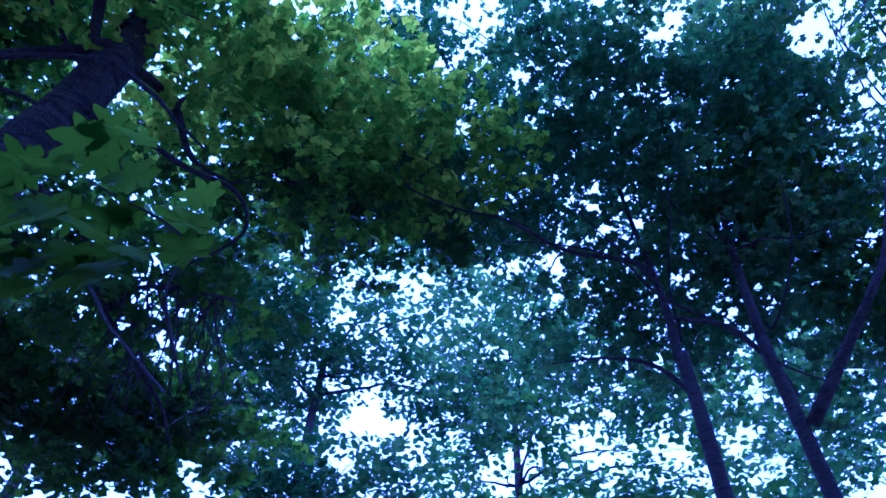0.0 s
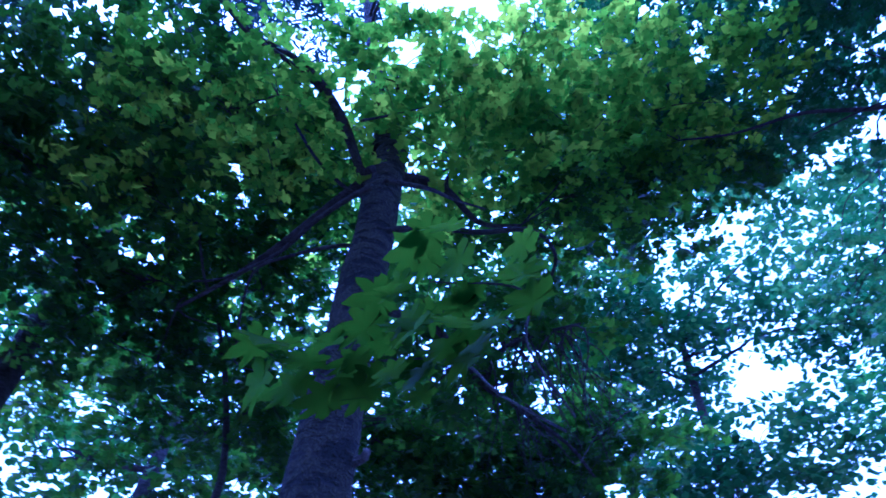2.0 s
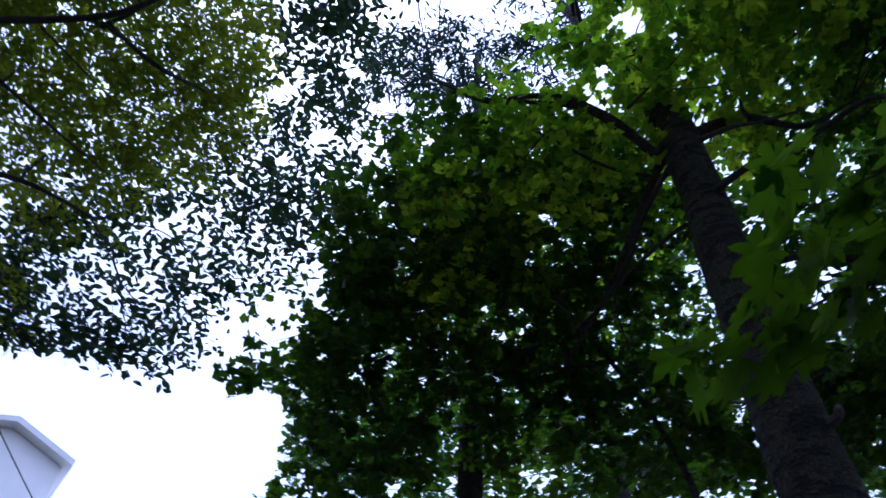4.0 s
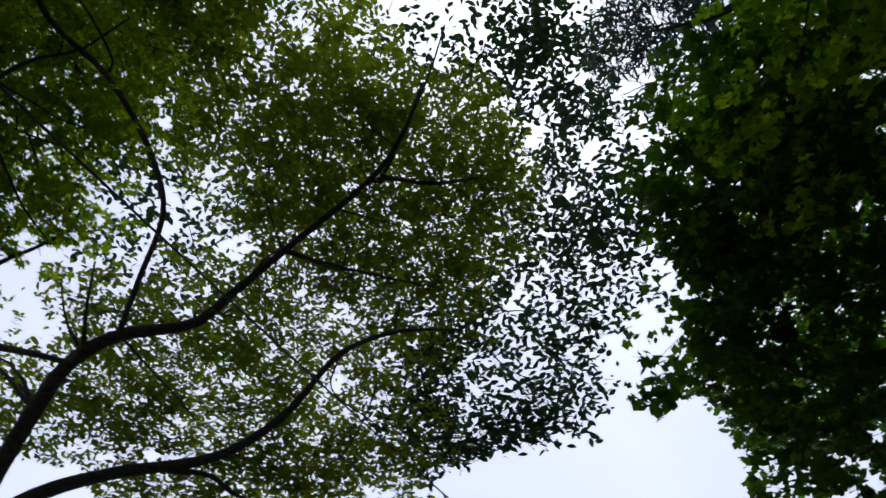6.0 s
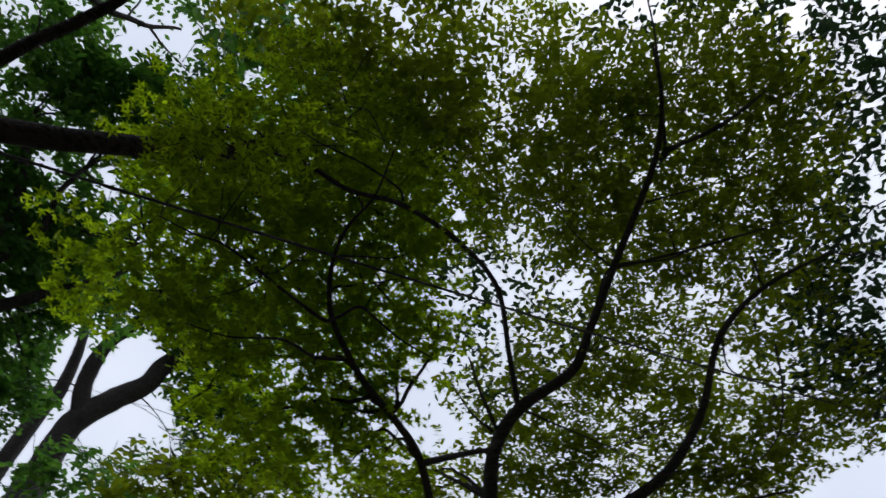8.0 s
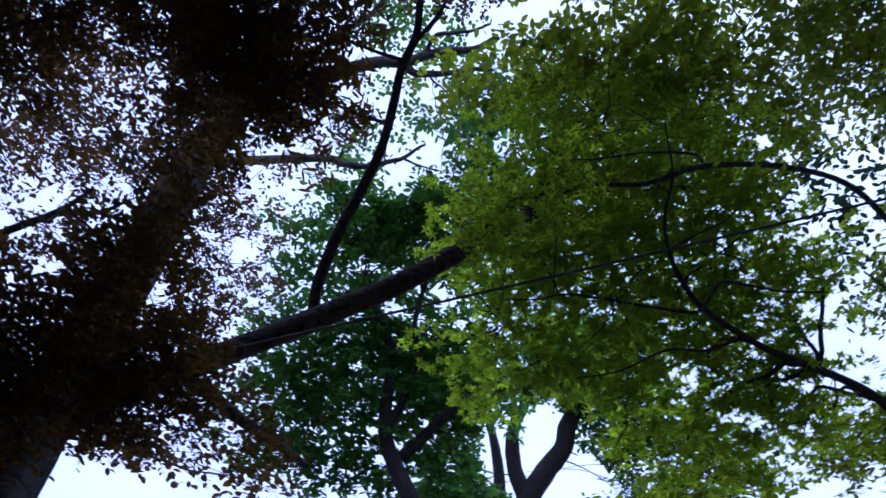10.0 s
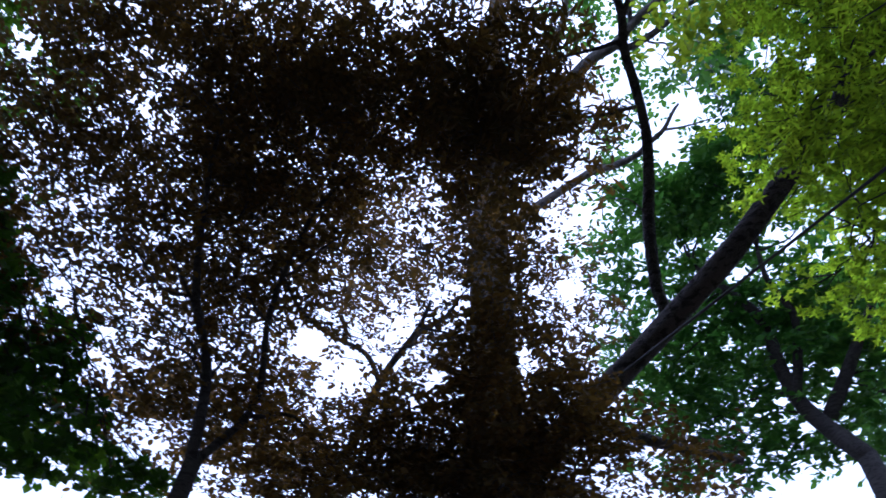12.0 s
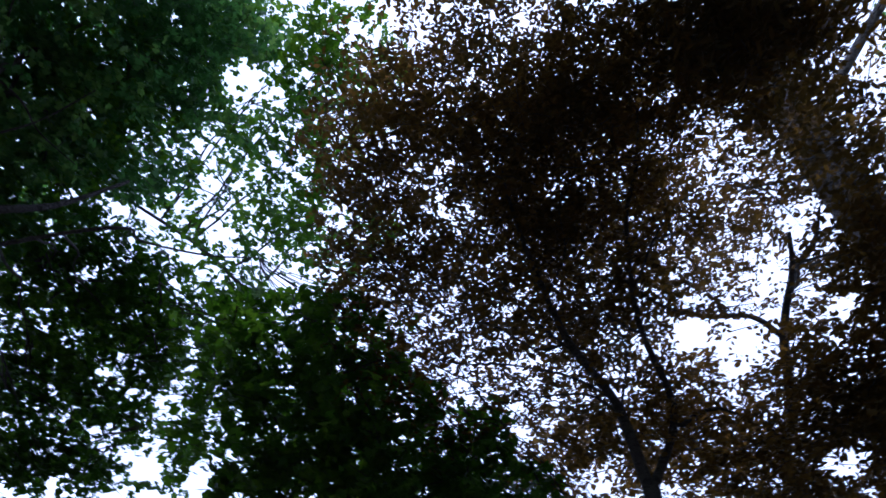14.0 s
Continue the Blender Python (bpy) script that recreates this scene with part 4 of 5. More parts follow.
# ---- the fresh green Japanese maple ----
def build_japanese_maple():
    t = tree_thing("fresh green maple with finely cut small leaves")
    ground_up(t, 156.4, 6.4, 28, 0.11, 0.09, BARK_DARK)
    limb(t, "limb", [over(156.4, 27.8, 6.4), at(158.3, 33.2, 7.0), at(160.9, 35.9, 6.7), at(164.5, 38.5, 6.4), at(167.2, 41, 6.2), at(169.2, 43.2, 6.1), at(170.2, 45.7, 6.05), at(170.3, 48.4, 6), at(169.4, 50.6, 6), at(167.1, 53.1, 6), at(165.6, 57, 6)], 0.042, 0.007, BARK_DARK, 8)
    limb(t, "limb", [at(169.5, 42.6, 5.97), at(170.9, 42.9, 5.97), at(175.2, 44.2, 5.97), at(-177.9, 45.9, 5.97), at(-174.1, 45.8, 5.98), at(-170.3, 45.9, 5.98)], 0.018, 0.005, BARK_DARK, 8)
    limb(t, "limb", [at(169.5, 42.6, 5.96), at(168.2, 43.2, 5.96), at(166.4, 44.2, 5.96), at(164.6, 43.6, 5.96), at(161.4, 42.1, 5.95), at(157.9, 40.9, 5.95)], 0.018, 0.006, BARK_DARK, 8)
    limb(t, "limb", [at(177.5, 44.3, 5.92), at(179.5, 42.9, 5.93), at(-177.9, 41.6, 5.93)], 0.008, 0.003, BARK_DARK, 8)
    limb(t, "limb", [at(172.9, 46.9, 5.91), at(174.4, 46.6, 5.91), at(176.8, 45.0, 5.92), at(178.7, 45.3, 5.92)], 0.008, 0.003, BARK_DARK, 8)
    limb(t, "limb", [at(169.9, 47.8, 5.91), at(166.7, 48.2, 5.90), at(163.7, 48.4, 5.89), at(161.5, 49.0, 5.89)], 0.01, 0.004, BARK_DARK, 8)
    limb(t, "limb", [at(166.9, 39.9, 5.92), at(170.0, 39.7, 5.92), at(173.5, 40.4, 5.93), at(178.5, 39.5, 5.93), at(-177.2, 39.4, 5.94)], 0.016, 0.005, BARK_DARK, 8)
    limb(t, "limb", [at(158.2, 33, 7.0), at(154, 34, 7.6), at(151.8, 34.4, 8), at(150.7, 35.4, 8.4)], 0.034, 0.026, BARK_DARK)
    grow(t, [(-176.8, 52.7, 7.02, 8.1, 6.4, 1.73), (170.2, 52.7, 7.02, 8.2, 6.4, 1.73), (176.8, 45.4, 6.91, 8.8, 6.1, 1.73), (164.1, 46.6, 6.91, 5.5, 5.5, 1.56), (171.8, 39.1, 7.02, 8.3, 5.2, 1.65), (166.1, 34.8, 7.02, 6.4, 3.4, 1.44), (175.1, 33.3, 7.56, 4.8, 4, 1.48), (-170.3, 41.5, 7.13, 3.9, 4.6, 1.4), (-170.4, 55.6, 7.02, 2.9, 2, 1.35), (178.5, 58.8, 7.56, 6.9, 4.3, 1.48), (165.4, 37.9, 7.13, 3.8, 3.1, 1.4), (162.9, 32.9, 7.56, 2.7, 2, 1.1), (158.2, 45, 7.56, 3.6, 2.8, 1.2), (164.6, 32.5, 7.34, 5.4, 2.5, 1.31), (161.9, 41.9, 7.34, 4.1, 3.2, 1.2), (-168.2, 51.5, 5, 2.4, 2, 1.5), (-173.8, 52.8, 5, 2.9, 2.3, 1.2)],
         LEAF_CUT, 0.098, LEAF_JAPAN, BARK_DARK, 41, ragged=0.34)
    grow(t, [(167.9, 56.2, 7.56, 5, 4.1, 1.03), (-177.6, 50.1, 6.6, 6.2, 4.4, 1.21), (176.6, 44.7, 6.6, 7, 5.9, 1.24), (-170.5, 46.1, 6.6, 4.2, 3.8, 1.06), (-174.6, 40.6, 6.8, 7.4, 3.1, 1.03), (179, 35.7, 6.8, 3.4, 3.4, 1.03), (166.3, 51.9, 6.8, 4.4, 5.1, 1.19), (-165.1, 42.3, 6.8, 3.4, 2.1, 0.82), (-168.7, 51.4, 5, 2.7, 2.3, 1.3), (-175.1, 53.3, 5, 3.5, 2.6, 1.3), (177.3, 55.2, 5, 2.9, 2.3, 1.1)],
         LEAF_CUT, 0.098, LEAF_JAPAN, BARK_DARK, 43, ragged=0.34)
    # the two boughs at elevation 76 are unseen shading, added above the crown
    grow(t, [(163, 63.8, 8, 9.2, 5.7, 1.21), (148.2, 60.9, 8, 6.7, 6.7, 0.62), (-177.9, 64.3, 8, 7.9, 2.9, 1.13), (176.6, 29.5, 9, 4.2, 1.9, 1.77), (155.2, 55.2, 8, 4.2, 4.2, 0.58), (171.4, 30.3, 8.5, 3, 3.6, 1.61), (165, 76, 8, 8, 5, 1.21), (140, 76, 8, 8, 5, 1.21), (-179.8, 28.7, 8.5, 3, 3.3, 1.53)],
         LEAF_OVAL, 0.11, LEAF_OLIVE, BARK_DARK, 42)
    finish(t, BARK_DARK)


build_japanese_maple()


# ---- the great copper-leaved tree with a thick low limb ----

def build_great_tree():
    t = tree_thing("great dark tree with a thick trunk and a heavy slanting limb")
    ground_up(t, -130.5, 5.2, 58, 0.3, 0.2, BARK_DARK)
    limb(t, "trunk_top", [over(-130.5, 57.6, 5.2), over(-130.5, 62, 5.2), over(-131, 67, 5.1), over(-132, 71, 5), over(-133, 74, 5)], 0.2, 0.11, BARK_DARK, 14)
    limb(t, "heavy_limb", [over(-131, 30, 5.2), at(-140.1, 37.4, 6.1), at(-149, 42.6, 5.9), at(-157.3, 46.5, 5.8), at(-165.7, 50, 5.9), at(-175, 53, 6.4)], 0.114, 0.068, BARK_LIMB, 14, label="heavy grey-brown slanting limb")
    limb(t, "limb", [at(-173.6, 52.6, 6.33), at(-175, 53, 6.4), at(-179, 54.6, 6.8), at(176, 57, 7.3), at(172, 60, 7.7)], 0.06, 0.012, BARK_LIMB)
    limb(t, "limb", [at(-149.1, 43.6, 6.04), at(-148.9, 45.9, 6.04), at(-149.8, 50.3, 6.03), at(-151.2, 53.4, 6.02), at(-152.8, 57.2, 6.01), at(-153.4, 61.2, 5.99), at(-153.6, 63.8, 5.99), at(-155.2, 66.5, 5.98), at(-154.7, 69.5, 5.97), at(-155.1, 74.3, 5.95), at(-154.5, 79.4, 5.93)], 0.056, 0.026, BARK_LIMB, 8)
    limb(t, "limb", [at(-154.7, 65.6, 5.98), at(-158.1, 67.6, 5.97), at(-160.5, 69.5, 5.97), at(-161.6, 72.5, 5.96)], 0.024, 0.012, BARK_LIMB, 8)
    limb(t, "limb", [at(-149.9, 50.3, 6.03), at(-149.6, 51.5, 6.02), at(-148.3, 52.6, 6.02), at(-146.7, 52.9, 6.02)], 0.01, 0.004, BARK_LIMB, 8)
    limb(t, "second_stem", [over(-128, 15, 5.2), at(-115.9, 28.2, 6.1), at(-117.7, 34.1, 6.1), at(-119.3, 39.1, 6.1), at(-122.2, 43.0, 6.1), at(-123.5, 45.7, 6.1)], 0.062, 0.015, BARK_DARK, 12)
    limb(t, "limb", [at(-119.2, 38.7, 6.1), at(-117.2, 40.8, 6.1), at(-113.2, 41.7, 6.1), at(-109.7, 43.0, 6.1), at(-106.3, 45.5, 6.1), at(-104.0, 48.9, 6.1)], 0.026, 0.008, BARK_DARK, 8)
    limb(t, "limb", [at(-122.1, 43.0, 6.1), at(-125.1, 44.3, 6.1), at(-127.0, 46.3, 6.1)], 0.03, 0.01, BARK_DARK, 8)
    limb(t, "limb", [over(-130.5, 33, 5.2), at(-138, 36, 6), at(-146, 34, 6), at(-152, 32, 6.2)], 0.08, 0.03, BARK_DARK)
    grow(t, [(-132, 63.5, 5.8, 6.5, 5.6, 1.45), (-141.3, 59.4, 5.8, 3.8, 3.8, 1.35), (-144.6, 55.1, 5.8, 2.3, 2.3, 0.7), (-127.9, 59.2, 5.8, 4.4, 4.8, 0.9)],
         LEAF_NARROW, 0.125, LEAF_COPPER, BARK_DARK, 53, twig_len=0.22, flat=1.1)
    # the bough at elevation 76 is an unseen addition that cuts light from above
    grow(t, [(-127.7, 63.8, 6, 5.6, 5.6, 0.97), (-135, 59.4, 6, 4, 4, 0.9), (-129.8, 55.9, 6, 4.5, 4.5, 1.15), (-112.8, 61.3, 6, 6.9, 4.1, 1.18), (-103.4, 55.5, 6, 7.6, 5.7, 1.11), (-98.5, 48.4, 6.2, 6, 7, 1.11), (-105, 40.9, 6.2, 5.3, 4.6, 0.94), (-113.9, 49.7, 8, 4.5, 4.5, 0.94), (-123.3, 48.2, 8, 5.7, 6.6, 0.8), (-138.2, 44.5, 8, 4.1, 4.1, 0.8), (-138, 50.4, 8, 3.2, 3.7, 0.8)] + [(-125, 76, 7, 12, 5, UNSEEN_CANOPY)],
         LEAF_SMALL, 0.055, LEAF_COPPER, BARK_DARK, 51, twig_len=0.28)
    grow(t, [(-132.1, 48.9, 4.75, 2.7, 6.8, 1), (-134, 39.7, 4.9, 4.9, 4.4, 1.64), (-127.5, 35.9, 5.2, 6.2, 4.6, 1.76), (-124.9, 30.2, 5.2, 7.3, 3.1, 1.76), (-139.3, 36.3, 5.2, 4.8, 2, 1.4), (-142.5, 33, 5.2, 7.2, 2.5, 1), (-116.2, 32.9, 5.8, 6.2, 4.4, 1.16), (-114.9, 27.5, 5.8, 5, 2.7, 1.1), (-107.4, 33.8, 6, 3.7, 4.3, 1.16), (-130.4, 32.2, 5.2, 4.9, 3.2, 1.58), (-136.3, 33.2, 5.2, 4.2, 3.4, 1.58), (-131.1, 42.9, 5.2, 3.1, 4.5, 1.22), (-137.6, 36.8, 5.2, 3.5, 3.1, 1.34), (-119.2, 37.7, 5.8, 2.2, 2.9, 1.22), (-124.3, 42.3, 5.8, 2.2, 2.2, 0.8), (-127.7, 42.2, 5, 2.4, 4.8, 1.34), (-121.7, 33.7, 5.2, 3, 3.7, 1.4), (-114.4, 41.9, 5.8, 2.4, 0.9, 1), (-138.6, 31, 6, 4.1, 1.5, 1.1), (-123.9, 29.2, 5.4, 5.4, 3.4, 1.46), (-128.6, 34, 5.4, 4.2, 3.5, 1.4)],
         LEAF_SMALL, 0.055, LEAF_COPPER, BARK_DARK, 52, twig_len=0.3)
    finish(t, BARK_DARK)


build_great_tree()


# ---- the thin-stemmed copper tree ----
def build_copper():
    t = tree_thing("thin-stemmed tree with dark coppery brown leaves")
    ground_up(t, -104.6, 4.6, 30, 0.085, 0.06, BARK_DARK)
    limb(t, "stem", [over(-104.6, 29.6, 4.6), at(-103.0, 36.3, 5.6), at(-99.3, 41.2, 5.6), at(-96.8, 45.9, 5.6), at(-94.4, 50.6, 5.6), at(-92.6, 54.5, 5.6)], 0.045, 0.01, BARK_DARK)
    limb(t, "stem", [over(-104.6, 29.6, 4.6), at(-108.0, 35.3, 5.7), at(-106.6, 42.2, 5.7), at(-107.5, 49.9, 5.7), at(-110.7, 54.5, 5.7), at(-112.4, 58.1, 5.7)], 0.034, 0.008, BARK_DARK)
    limb(t, "limb", [at(-102.7, 36.7, 5.6), at(-98.0, 39.0, 5.6), at(-92.6, 39.8, 5.6), at(-87.4, 39.6, 5.6), at(-82.5, 40.2, 5.6)], 0.014, 0.004, BARK_DARK, 6, 0.1, 5, 0.04)
    limb(t, "limb", [at(-100.5, 40.0, 5.6), at(-95.8, 43.0, 5.6), at(-92.1, 46.5, 5.6), at(-90.2, 49.5, 5.6)], 0.014, 0.004, BARK_DARK, 6, 0.1, 5, 0.04)
    limb(t, "limb", [at(-103.7, 35.0, 5.6), at(-100.7, 37.1, 5.6), at(-96.7, 37.3, 5.6), at(-91.8, 37.0, 5.6)], 0.014, 0.004, BARK_DARK, 6, 0.1, 5, 0.04)
    limb(t, "limb", [at(-99.3, 41.2, 5.6), at(-95.1, 41.1, 5.6), at(-90.8, 43.1, 5.6), at(-87.0, 43.2, 5.6)], 0.014, 0.004, BARK_DARK, 6, 0.1, 5, 0.04)
    limb(t, "limb", [at(-97.3, 45.0, 5.6), at(-99.7, 48.5, 5.6), at(-99.6, 51.7, 5.6)], 0.014, 0.004, BARK_DARK, 6, 0.1, 5, 0.04)
    limb(t, "limb", [at(-106.8, 41.3, 5.6), at(-103.2, 43.8, 5.6), at(-101.3, 47.3, 5.6)], 0.014, 0.004, BARK_DARK, 6, 0.1, 5, 0.04)
    limb(t, "limb", [at(-106.7, 44.9, 5.6), at(-110.0, 48.1, 5.6), at(-113.5, 49.9, 5.6)], 0.014, 0.004, BARK_DARK, 6, 0.1, 5, 0.04)
    limb(t, "limb", [at(-103.4, 35.8, 5.6), at(-104.8, 40.3, 5.6), at(-103.8, 43.8, 5.6)], 0.014, 0.004, BARK_DARK, 6, 0.1, 5, 0.04)
    grow(t, [(-88.9, 62.1, 6, 10.1, 6.6, 1.18), (-112.6, 62.5, 6, 7.7, 4.9, 1.22), (-85.7, 53.1, 6, 8.8, 6.5, 1.22), (-102.3, 53.6, 6, 6.7, 6.2, 1.18), (-96.3, 46.3, 6, 8.7, 5, 1.07), (-83.7, 43.4, 6, 6.9, 5.1, 1.07), (-101.3, 39, 6, 8.2, 5.2, 0.97), (-92.8, 34.1, 6, 6.4, 3.9, 1), (-106.9, 33.4, 6, 6.7, 3.6, 1.04), (-116.6, 31.9, 6, 4.9, 3.9, 1.11), (-112.9, 48, 6, 5, 5, 0.94), (-122.1, 49.8, 6, 5.4, 5, 0.7), (-126.6, 58.1, 6, 5.6, 3.7, 1.15), (-81.1, 37.3, 6, 5.3, 3.6, 1.07), (-76.7, 48.1, 6, 4.1, 5.5, 1), (-72, 56.2, 6, 4, 4, 0.97)],
         LEAF_SMALL, 0.055, LEAF_COPPER, BARK_DARK, 61, ragged=0.44, twig_len=0.26)
    grow(t, [(-85.4, 60.6, 6.4, 6.6, 4.1, 0.9), (-100.9, 60.2, 6.4, 5.3, 4, 0.8), (-77.8, 55.3, 6.4, 4.3, 3.9, 0.7)],
         LEAF_SMALL, 0.055, LEAF_COPPER, BARK_DARK, 62, ragged=0.44, twig_len=0.26)
    finish(t, BARK_DARK)


build_copper()


# ---- green tree between the copper tree and the slim pair ----
def build_green_gap_tree():
    t = tree_thing("leafy green tree with a thin crown letting the sky through")
    ground_up(t, -78, 8.5, 34, 0.11, 0.05, BARK_DARK)
    limb(t, "limb", [over(-78, 33.8, 8.5), at(-70, 40, 10), at(-60, 44, 9.3), at(-52, 45, 9), at(-44, 45, 9)], 0.04, 0.012, BARK_DARK)
    limb(t, "limb", [at(-41.1, 35.5, 6.30), at(-47.9, 41.1, 6.30), at(-51.6, 43.0, 6.31), at(-53.1, 42.6, 6.31), at(-59.4, 43.7, 6.32), at(-64.6, 45.0, 6.32)], 0.02, 0.006, BARK_DARK, 8)
    grow(t, [(-73.5, 38.5, 6, 6.6, 4.4, 1.98), (-71.3, 32, 6, 6.1, 4.1, 1.98), (-82.4, 32.7, 5.8, 6.4, 3.4, 1.92), (-77.9, 30.1, 5.8, 7.8, 2.1, 1.92), (-85.5, 27.9, 5.6, 6.1, 3.7, 2.28), (-79.4, 35.7, 5.6, 4.2, 3.5, 1.92), (-73.2, 40.6, 5.6, 2.8, 2.4, 1.56), (-95.5, 28.7, 5.6, 5.3, 1.9, 1.68), (-91.2, 30.8, 5.6, 3.3, 4, 1.92), (-99.4, 27.5, 5.6, 4.2, 1.7, 1.74), (-72.1, 35, 6, 5.4, 3.6, 1.4), (-82.2, 30.2, 6, 5.7, 3, 1.56), (-74.5, 26.3, 6, 3.9, 2.3, 1.8), (-89.2, 32.9, 6, 3, 3.8, 1.5), (-65.3, 37.3, 6, 3.1, 5.1, 1.5), (-72, 28.2, 6, 3.3, 2.9, 1.68)],
         LEAF_STAR, 0.09, LEAF_GREEN, BARK_DARK, 71)
    grow(t, [(-37.5, 50.5, 8, 6.6, 5.2, 2.08), (-43.9, 42.3, 8, 4.6, 4.2, 1.96), (-51.3, 35.9, 8, 6.1, 4.3, 1.82), (-54.5, 29, 8, 4.8, 3.7, 1.82), (-60, 39.2, 8, 5.7, 3.3, 1.82), (-63.9, 31.5, 8, 4.3, 3.9, 1.3), (-57.7, 49.5, 9, 6.7, 5.9, 0.65), (-69.2, 49.2, 9, 5.4, 5, 0.8), (-55.6, 56.7, 9, 5, 3.3, 0.8), (-66.9, 59.1, 9, 4.4, 4.4, 1.1), (-64.8, 64.3, 9, 4.6, 2.9, 1), (-45.9, 57.5, 9, 3.8, 3.1, 1.5), (-46.6, 37.4, 8, 3.8, 3.1, 1.7), (-55.2, 33.9, 8, 4.4, 3.3, 1.56), (-50.8, 31.8, 8, 3, 3, 1.56), (-51.5, 40.7, 8, 3.4, 2.3, 1.2), (-57.4, 26.4, 8, 4.7, 1.7, 1.4), (-57.9, 60.8, 9, 4.6, 2.9, 0.7), (-57.9, 51.1, 9.5, 5.5, 4.7, 0.4), (-69.6, 48.4, 9.5, 5, 4.1, 0.5), (-56.3, 37.9, 8, 3.9, 3.1, 1.3), (-53.6, 27.1, 8, 3.6, 2.6, 1.5), (-58.3, 29.5, 8, 2.9, 2.5, 0.9)],
         LEAF_STAR, 0.075, LEAF_GREEN, BARK_DARK, 72)
    finish(t, BARK_DARK)


build_green_gap_tree()


# ---- trees seen beyond the heavy limb ----
def build_beyond():
    t = tree_thing("bluish green tree with pale bare boughs high up", "tall trees")
    ground_up(t, -161.5, 10, 31, 0.22, 0.14, BARK_DARK)
    limb(t, "limb", [over(-161.5, 30.8, 10), at(-158.8, 34.8, 12), at(-158.2, 37.6, 12), at(-158.2, 41.7, 12), at(-156.3, 44.5, 12), at(-153.9, 47.1, 12)], 0.145, 0.045, BARK_DARK, 12)
    limb(t, "limb", [at(-160.2, 33.9, 12), at(-163.1, 36.5, 12), at(-165.8, 38.8, 12), at(-167.5, 40.1, 12), at(-169.5, 41.9, 12)], 0.11, 0.04, BARK_DARK)
    limb(t, "limb", [at(-158.4, 35.8, 12), at(-159.9, 38.4, 12), at(-161.1, 41.4, 12), at(-160.3, 44.1, 12), at(-160.6, 46.5, 12)], 0.085, 0.035, BARK_DARK)
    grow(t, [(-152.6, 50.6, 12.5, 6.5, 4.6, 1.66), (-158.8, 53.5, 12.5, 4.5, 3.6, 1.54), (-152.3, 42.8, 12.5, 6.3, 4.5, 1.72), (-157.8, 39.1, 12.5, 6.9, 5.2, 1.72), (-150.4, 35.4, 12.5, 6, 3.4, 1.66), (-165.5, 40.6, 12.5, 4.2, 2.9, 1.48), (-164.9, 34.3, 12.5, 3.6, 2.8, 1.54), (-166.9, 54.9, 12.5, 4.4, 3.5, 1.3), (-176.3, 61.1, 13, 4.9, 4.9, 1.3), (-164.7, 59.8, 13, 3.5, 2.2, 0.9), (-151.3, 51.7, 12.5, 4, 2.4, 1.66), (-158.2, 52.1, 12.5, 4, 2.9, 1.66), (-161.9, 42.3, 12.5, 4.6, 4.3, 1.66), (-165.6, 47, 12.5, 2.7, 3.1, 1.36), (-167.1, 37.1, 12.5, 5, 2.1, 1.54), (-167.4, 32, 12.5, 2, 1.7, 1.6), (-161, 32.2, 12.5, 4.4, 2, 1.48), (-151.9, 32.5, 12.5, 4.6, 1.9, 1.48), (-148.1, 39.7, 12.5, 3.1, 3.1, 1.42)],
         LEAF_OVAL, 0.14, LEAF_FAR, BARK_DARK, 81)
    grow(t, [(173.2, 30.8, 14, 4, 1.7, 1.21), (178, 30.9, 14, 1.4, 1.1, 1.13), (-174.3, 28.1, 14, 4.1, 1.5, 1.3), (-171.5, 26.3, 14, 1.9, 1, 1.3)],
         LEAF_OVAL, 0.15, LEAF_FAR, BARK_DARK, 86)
    finish(t, BARK_DARK)
    t = tree_thing("grey-limbed tree with large hanging leaves", "tall trees")
    ground_up(t, -131.2, 6.8, 58.5, 0.16, 0.1, BARK_DARK)
    limb(t, "limb", [over(-131.2, 57.5, 6.8), at(-141.6, 62.5, 11.6), at(-145.4, 63.7, 11.6), at(-149.1, 64.6, 11.6), at(-153.5, 65.0, 11.6), at(-157.0, 65.8, 11.6), at(-161.7, 66.4, 11.6), at(-166.9, 66.6, 11.6), at(-171.7, 67.5, 11.6)], 0.12, 0.05, BARK_PALE, 10)
    limb(t, "limb", [at(-153.5, 65.0, 11.6), at(-155.5, 64.4, 11.6), at(-158.6, 64.5, 11.6), at(-161.9, 64.7, 11.6), at(-166.4, 65.1, 11.6), at(-170.6, 65.0, 11.6)], 0.075, 0.03, BARK_PALE, 8)
    limb(t, "limb", [over(-131.2, 52, 6.8), at(-144.4, 56.0, 11.6), at(-147.4, 56.1, 11.6), at(-151.2, 56.4, 11.6), at(-153.9, 57.1, 11.6), at(-156.0, 57.6, 11.6), at(-158.1, 58.6, 11.6), at(-159.3, 59.0, 11.6)], 0.075, 0.018, BARK_PALE, 8)
    limb(t, "limb", [at(-156.0, 57.6, 11.6), at(-158.9, 57.2, 11.6), at(-163.4, 56.8, 11.6)], 0.025, 0.008, BARK_PALE, 8)
    limb(t, "limb", [over(-131.2, 58, 6.8), at(-141.0, 65.7, 11.6), at(-145.2, 67.9, 11.6), at(-147.0, 69.4, 11.6), at(-149.7, 70.2, 11.6), at(-150.5, 72.0, 11.6)], 0.06, 0.03, BARK_PALE, 8)
    limb(t, "limb", [at(-157.0, 65.8, 11.6), at(-158.7, 67.4, 11.6), at(-162.5, 67.8, 11.6), at(-166.3, 68.0, 11.6), at(-170.2, 68.5, 11.6)], 0.045, 0.02, BARK_PALE, 8)
